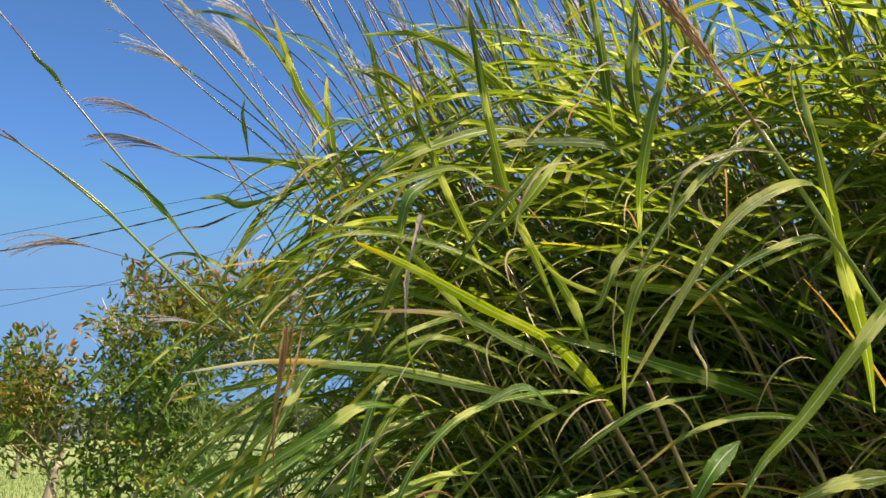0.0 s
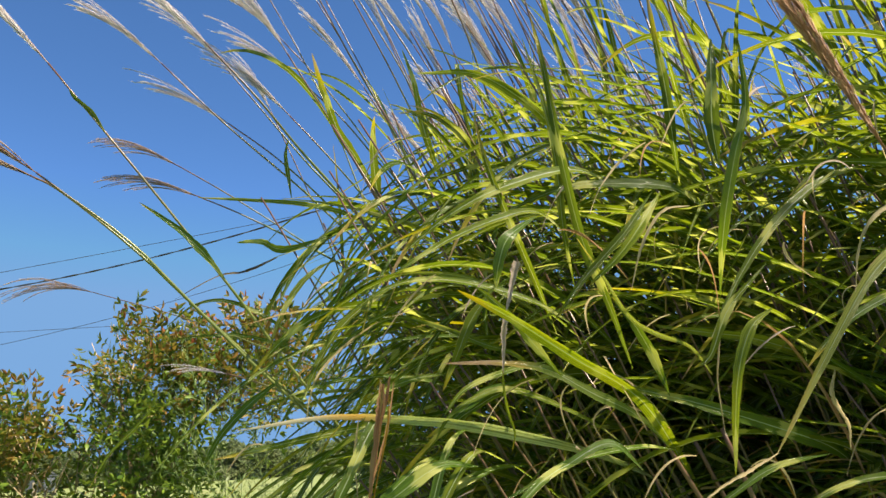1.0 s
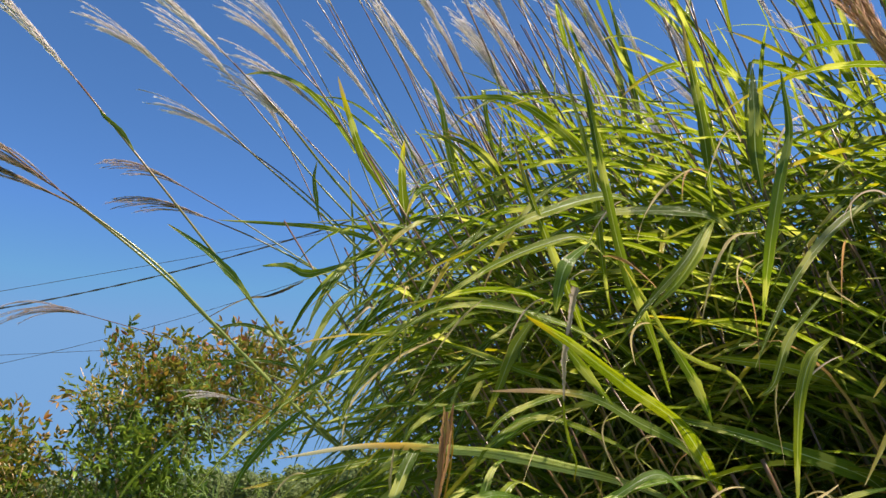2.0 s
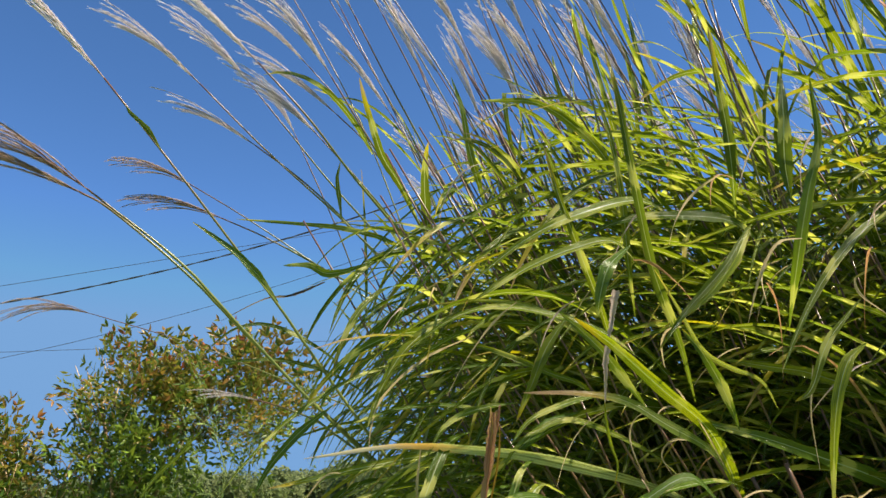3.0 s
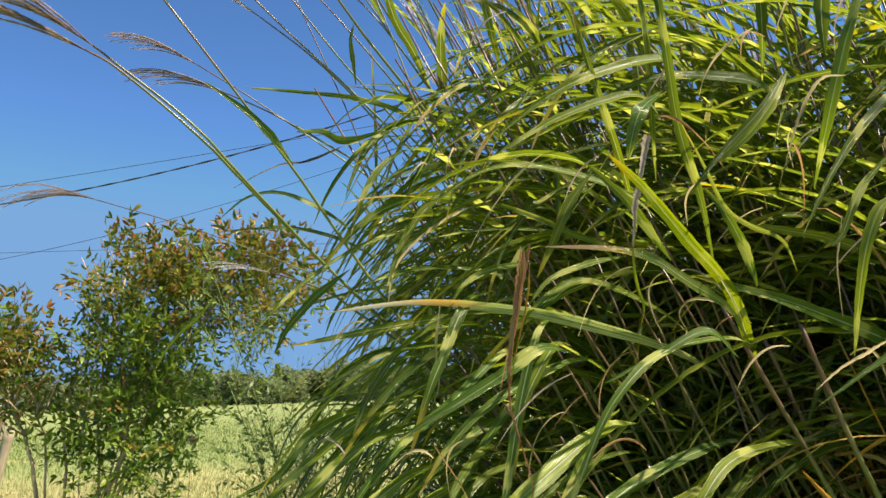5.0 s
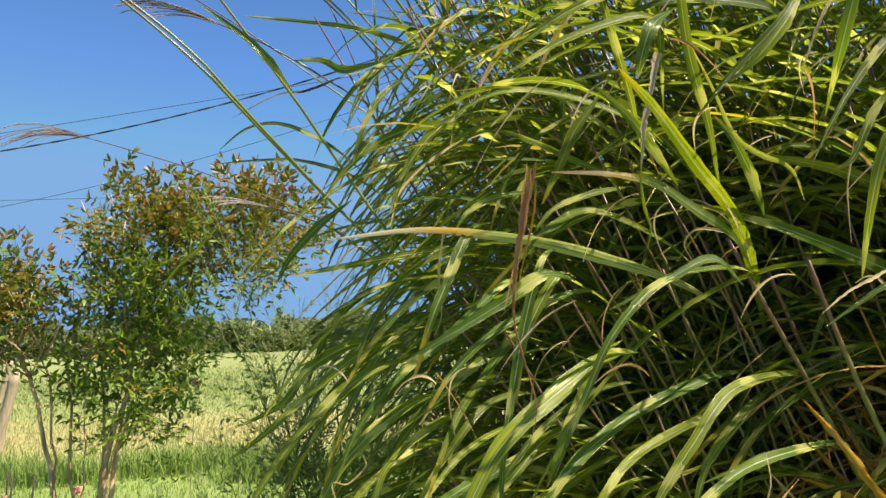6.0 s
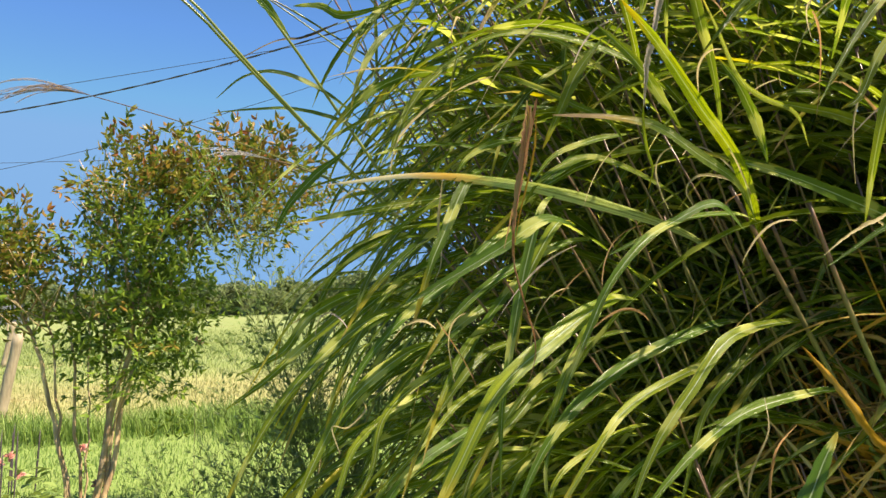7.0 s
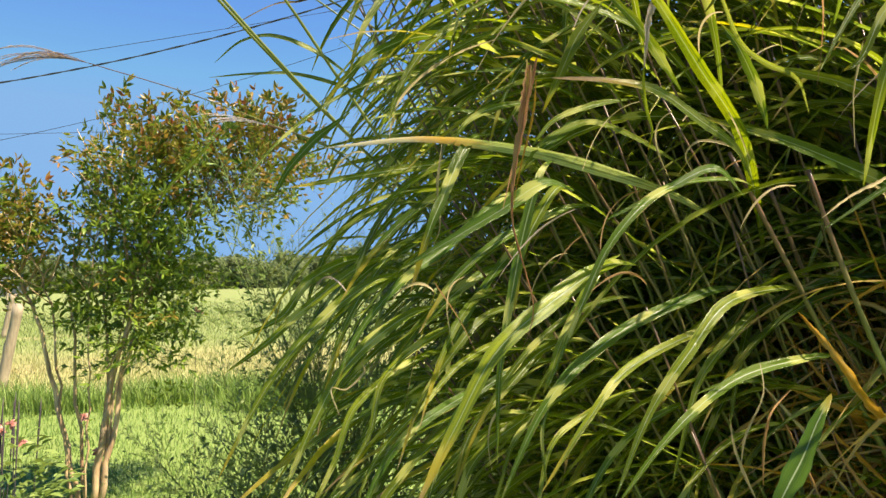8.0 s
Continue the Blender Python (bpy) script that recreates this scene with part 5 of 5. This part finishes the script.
# ---- nandina-like shrub ----
def leaflet(sh, base, axis, normal, length, width, rng):
    side = axis.cross(normal).normalized()
    up = side.cross(axis)
    f = rng.uniform(0.15, 0.5) * width
    rows = []
    for t, w in ((0.0, 0.08), (0.25, 0.8), (0.55, 1.0), (0.8, 0.55)):
        c = base + axis * length * t - up * length * 0.18 * t * t
        rows.append((sh.vert(c - side * w * width * 0.5 + up * f * w), sh.vert(c), sh.vert(c + side * w * width * 0.5 + up * f * w)))
    tip = sh.vert(base + axis * length - up * length * 0.18)
    for a, b in zip(rows, rows[1:]):
        sh.faces.append((a[0], a[1], b[1], b[0]))
        sh.faces.append((a[1], a[2], b[2], b[1]))
    sh.faces.append((rows[-1][0], rows[-1][1], tip))
    sh.faces.append((rows[-1][1], rows[-1][2], tip))


def spray_mesh(seed, material):
    """One compound leaf: a thin arching rachis with open side stalks of pointed leaflets, growing along +z, flat towards +x."""
    rng = random.Random(seed)
    sh = Shape()
    ln = 0.27
    spine = [Vector((0.06 * t * t, 0, ln * t)) for t in (0, 0.2, 0.4, 0.6, 0.8, 1.0)]
    tube(sh, spine, (0.0012, 0.0006), 3, 0, False)
    for f, s in ((0.30, 1.0), (0.52, 0.9), (0.75, 0.7), (1.0, 0.0)):
        p = Vector((0.06 * f * f, 0, ln * f))
        for sgn in (-1, 1):
            if s == 0.0 and sgn == 1:
                continue
            d = Vector((rng.uniform(-0.35, 0.45), sgn * (1.0 if s else 0.1), rng.uniform(0.6, 1.1))).normalized()
            sl = 0.12 * s + 0.035
            q = p + d * sl
            tube(sh, [p, (p + q) / 2, q], (0.0008, 0.0005), 3, 0, False)
            for g in ((0.45, 1.0) if s < 0.8 else (0.3, 0.65, 1.0)):
                at = p.lerp(q, g)
                for sg in ((-1, 1, 0) if g == 1.0 else (-1, 1)):
                    if rng.random() < 0.10:
                        continue
                    o = d.cross(Vector((1, 0, 0))).normalized()
                    ax = (d * 0.8 + o * sg * 0.8 + Vector((rng.uniform(-0.45, 0.45), rng.uniform(-0.25, 0.25), rng.uniform(-0.45, 0.2)))).normalized()
                    nm = Vector((-1, rng.uniform(-0.8, 0.8), rng.uniform(-0.6, 0.6))).normalized()
                    leaflet(sh, at, ax, nm, rng.uniform(0.031, 0.052), rng.uniform(0.012, 0.018), rng)
    return sh.mesh("leaf_spray", material)


SPRAYS = [spray_mesh(40 + k, SHRUB_LEAF if k < 6 else BRONZE_LEAF) for k in range(12)]


def build_nandina():
    rng = random.Random(21)
    base = Vector((-1.66, 3.80, 0))
    shrub = thing("nandina_shrub", base, "leggy nandina shrub with green and bronze leaflets on bare canes", "shrub")
    # crown lobes: centre and half-sizes, from the shrub's foot
    lobes = [((0.25, 0.0, 1.57), (0.25, 0.30, 0.25)), ((0.20, 0.0, 1.22), (0.23, 0.3, 0.28)), ((0.72, 0.05, 1.60), (0.34, 0.28, 0.26)),
             ((-0.42, -0.05, 1.27), (0.22, 0.28, 0.20)), ((-0.33, -0.05, 1.10), (0.22, 0.22, 0.10)), ((0.18, 0.0, 0.90), (0.18, 0.2, 0.2)), ((0.22, 0.1, 0.5), (0.2, 0.2, 0.25)), ((0.20, 0.0, 0.78), (0.17, 0.2, 0.16)), ((-0.16, 0.0, 0.88), (0.05, 0.08, 0.12)),
             ((0.38, 0.0, 1.03), (0.20, 0.22, 0.22)), ((0.32, 0.0, 0.80), (0.12, 0.15, 0.12))]
    weights = [74, 60, 98, 70, 16, 14, 2, 10, 4, 28, 8]
    canes = [((-0.05, 0.02, 0), (-0.15, 0.0, 0.55), (-0.24, -0.03, 0.95), (-0.42, -0.05, 1.35)), ((-0.02, 0.03, 0), (-0.06, 0.0, 0.7), (-0.06, 0.0, 1.15), (0.12, 0.0, 1.62)),
             ((0.02, 0.0, 0), (0.1, 0.0, 0.55), (0.2, 0.02, 1.0), (0.1, 0.0, 1.6)), ((0.05, 0.0, 0), (0.16, 0.02, 0.6), (0.3, 0.04, 1.05), (0.68, 0.05, 1.7)),
             ((0.04, 0.05, 0), (0.08, 0.06, 0.6), (0.05, 0.08, 1.1), (0.15, 0.1, 1.75)), ((-0.06, -0.03, 0), (-0.10, -0.06, 0.5), (-0.13, -0.08, 0.95), (-0.3, -0.05, 1.35)),
             ((0.03, 0.06, 0), (0.05, 0.08, 0.5), (0.16, 0.1, 0.95), (0.22, 0.1, 1.5)), ((-0.01, -0.02, 0), (0.02, -0.04, 0.55), (0.03, -0.05, 1.0), (0.12, -0.06, 1.5)), ((0.05, 0.02, 0), (0.12, 0.0, 0.5), (0.24, -0.03, 0.95), (0.36, -0.04, 1.4))]
    for k, c in enumerate(canes):
        sh = Shape()
        path = smooth_path(c, 18)
        for i in range(1, 18):
            path[i] += Vector((rng.gauss(0, 0.006), rng.gauss(0, 0.006), 0))
        r = (0.020, 0.013, 0.026, 0.022, 0.014, 0.012, 0.009, 0.008, 0.011)[k]
        tube(sh, path, (r * 0.66, r * 0.24), 8)
        cane = part("cane", sh, CANE, shrub)
        for j in range(9):
            i = rng.randint(11, 17)
            d = Vector((rng.gauss(0, 1), rng.gauss(0, 1), 0.8)).normalized()
            ln = rng.uniform(0.12, 0.3)
            tw = Shape()
            tube(tw, [path[i], path[i] + d * ln * 0.5 + Vector((0, 0, 0.01)), path[i] + d * ln + Vector((0, 0, 0.05))], (r * 0.25, 0.0015), 5)
            part("twig", tw, CANE, cane)
    bronzed = (0.4, 0.12, 0.5, 0.65, 0.5, 0.1, 0.0, 0.05, 0.2, 0.2, 0.1)
    for (c, h), count, share in zip(lobes, weights, bronzed):
        c = Vector(c)
        for _ in range(count):
            d = Vector((rng.gauss(0, 1), rng.gauss(0, 1), rng.gauss(0, 1))).normalized() * rng.random() ** 0.4
            p = c + Vector((d.x * h[0], d.y * h[1], d.z * h[2]))
            grow = (d * 0.9 + Vector((0, 0, 0.45)) + Vector((rng.gauss(0, 0.3), rng.gauss(0, 0.3), rng.gauss(0, 0.3)))).normalized()
            x = grow.cross(Vector((rng.gauss(0, 1), rng.gauss(0, 1), 0.2))).normalized()
            y = grow.cross(x)
            ob = part("leaf_spray", SPRAYS[rng.randrange(6) + (6 if rng.random() < share else 0)], None, shrub)
            ob.matrix_local = Matrix.Translation(p - grow * 0.12) @ Matrix((x, y, grow)).transposed().to_4x4() @ Matrix.Scale(rng.uniform(0.75, 1.1), 4)


build_nandina()


# ---- feathery shrub behind the grass ----
def sprig_mesh(seed):
    """A branching sprig set all round with short stiff needles."""
    rng = random.Random(seed)
    sh = Shape()

    def twig(p, d, length, depth):
        path = [p + d * length * t + Vector((0, 0, 0.02 * t * t)) for t in (0, 0.33, 0.66, 1.0)]
        tube(sh, path, (0.0013 if depth == 0 else 0.0008, 0.0004), 3, 0, False)
        for k in range(int(length / 0.0075)):
            t = rng.uniform(0.08, 1.0)
            at = p + d * length * t + Vector((0, 0, 0.02 * t * t))
            o = Matrix.Rotation(rng.uniform(0, 6.283), 3, d) @ d.orthogonal().normalized()
            ax = (d * 0.95 + o * 0.75).normalized()
            s = ax.orthogonal().normalized() * 0.0028
            h = rng.uniform(0.012, 0.024)
            sh.faces.append((sh.vert(at), sh.vert(at + ax * h * 0.45 + s), sh.vert(at + ax * h), sh.vert(at + ax * h * 0.45 - s)))
        if depth < 1:
            for k in range(6):
                t = 0.18 + 0.8 * k / 6
                o = Matrix.Rotation(k * 2.4 + rng.uniform(-0.5, 0.5), 3, d) @ d.orthogonal().normalized()
                twig(p + d * length * t, (d * 1.0 + o * 0.8).normalized(), length * rng.uniform(0.25, 0.45) * (1.15 - 0.5 * t), depth + 1)

    twig(Vector((0, 0, 0)), Vector((0, 0, 1)), 0.2, 0)
    return sh.mesh("sprig", NEEDLE)


SPRIGS = [sprig_mesh(60 + k) for k in range(6)]


def build_feathery(base, label, stems, tall, lean, spread, seed):
    rng = random.Random(seed)
    shrub = thing("feathery_shrub", base, label, "shrub")
    for s in range(stems):
        q = rng.uniform(0, 6.283)
        out = Vector((math.cos(q), math.sin(q), 0)) * rng.uniform(0.15, spread) + Vector(lean)
        h = tall * rng.uniform(0.6, 1.0)
        path = [Vector((0, 0, 0)) + out * (t ** 1.3) * h + Vector((0, 0, h * (t - 0.12 * t * t))) for t in [k / 10 for k in range(11)]]
        sh = Shape()
        tube(sh, path, (0.0038, 0.0012), 5)
        stem = part("stem", sh, NEEDLE, shrub)
        for k in range(12):
            f = 0.25 + 0.75 * (k + rng.random()) / 12
            i = min(int(f * 10), 9)
            at = path[i].lerp(path[i + 1], f * 10 - i)
            axis = (path[i + 1] - path[i]).normalized()
            o = Matrix.Rotation(k * 2.4, 3, axis) @ axis.orthogonal().normalized()
            grow = (axis + o * rng.uniform(0.4, 0.9)).normalized() if k < 11 else axis
            x = grow.orthogonal().normalized()
            y = grow.cross(x)
            ob = part("sprig", SPRIGS[rng.randrange(6)], None, stem)
            ob.matrix_local = Matrix.Translation(at) @ Matrix((x, y, grow)).transposed().to_4x4() @ Matrix.Scale(rng.uniform(0.8, 1.45) * (1.1 - 0.35 * f), 4)


build_feathery((-0.33, 2.05, 0), "fine-leaved feathery green shrub behind the zebra grass", 16, 1.42, (-0.09, 0.0, 0), 0.16, 71)
build_feathery((-0.46, 2.0, 0), "low spreading sprigs of a fine-leaved feathery shrub", 7, 0.80, (-0.28, 0.0, 0), 0.22, 73)
build_feathery((0.1, 2.3, 0), "dense fine-leaved feathery shrub in the shade of the grass", 20, 1.2, (0.0, 0.0, 0), 0.45, 72)


# ---- flowering border plant ----
def build_border_plant():
    rng = random.Random(91)
    base = Vector((-1.90, 3.45, 0))
    plant = thing("border_plant", base, "low dark-leaved border plant with dark spikes and salmon blooms", "plant")
    leaves = Shape()
    for _ in range(420):
        q, r = rng.uniform(0, 6.283), math.sqrt(rng.random())
        p = Vector((math.cos(q) * r * 0.30, math.sin(q) * r * 0.26, rng.uniform(0.02, 0.46) * (1.1 - 0.5 * r)))
        ax = Vector((math.cos(q), math.sin(q), rng.uniform(-0.2, 0.9))).normalized()
        leaflet(leaves, p, ax, Vector((0.1, rng.uniform(-0.4, 0.4), 1)), rng.uniform(0.04, 0.075), rng.uniform(0.018, 0.030), rng)
    tagged(part("leaf_mass", leaves, NEEDLE, plant, "dark green leaves"), kind="stuff")
    for k in range(18):
        q, r = rng.uniform(0, 6.283), rng.uniform(0, 0.26)
        foot = Vector((math.cos(q) * r, math.sin(q) * r, 0.0))
        h = rng.uniform(0.42, 0.60)
        top = foot + Vector((rng.uniform(-0.05, 0.05), rng.uniform(-0.05, 0.05), h))
        path = [foot.lerp(top, t / 10) for t in range(11)]
        sh = Shape()
        tube(sh, path, [0.0018] * 6 + [0.0034, 0.0042, 0.0040, 0.0034, 0.001], 6)
        part("spike", sh, DARK_SPIKE, plant, "dark faded flower spike")
    for x, y, z in ((0.02, 0.0, 0.43), (0.07, -0.02, 0.46), (-0.02, 0.03, 0.40), (0.10, 0.02, 0.38), (0.0, -0.05, 0.48)):
        sh = Shape()
        for _ in range(14):
            d = Vector((rng.gauss(0, 1), rng.gauss(0, 1), rng.gauss(0.3, 0.8))).normalized()
            leaflet(sh, Vector((x, y, z)), d, Vector((d.y, -d.x, 0.6)), rng.uniform(0.020, 0.030), 0.014, rng)
        part("bloom", sh, PETAL, plant, "salmon pink bloom")


def build_tall_flower(base, height, lean, petals, label):
    rng = random.Random(int(height * 1000))
    plant = thing("tall_flower", base, label, "flower", "flowers by the shrub")
    top = Vector((lean, 0.0, height))
    path = smooth_path([(0, 0, 0), (lean * 0.2, 0.01, height * 0.5), tuple(top)], 10)
    stem, bloom, leaves = Shape(), Shape(), Shape()
    tube(stem, path, (0.004, 0.002) if height < 0.5 else (0.0016, 0.001), 5)
    for _ in range(petals):
        d = Vector((rng.gauss(0, 1), rng.gauss(0, 1), rng.gauss(0, 0.8))).normalized()
        leaflet(bloom, top, d, Vector((d.y, -d.x, 0.5)), rng.uniform(0.028, 0.04), 0.02, rng)
    for k in range(1, 9 if height < 0.5 else 3):
        d = Vector((math.cos(k * 2.4), math.sin(k * 2.4), 0.5)).normalized()
        leaflet(leaves, path[k], d, Vector((0, 0, 1)), 0.06, 0.022, rng)
    part("stem", stem, TWIG, plant)
    part("bloom", bloom, PETAL, plant, "salmon red bloom")
    tagged(part("leaf_mass", leaves, SHRUB_LEAF, plant), kind="stuff")


build_border_plant()
build_tall_flower((-2.21, 5.20, 0), 0.19, -0.01, 26, "salmon flower on a thin stem behind the shrub")
build_tall_flower((-1.79, 4.28, 0), 0.15, 0.0, 22, "low salmon flower in the lawn behind the shrub")
build_tall_flower((-1.28, 4.20, 0), 0.88, 0.03, 14, "tall thin stem with a small red bloom")
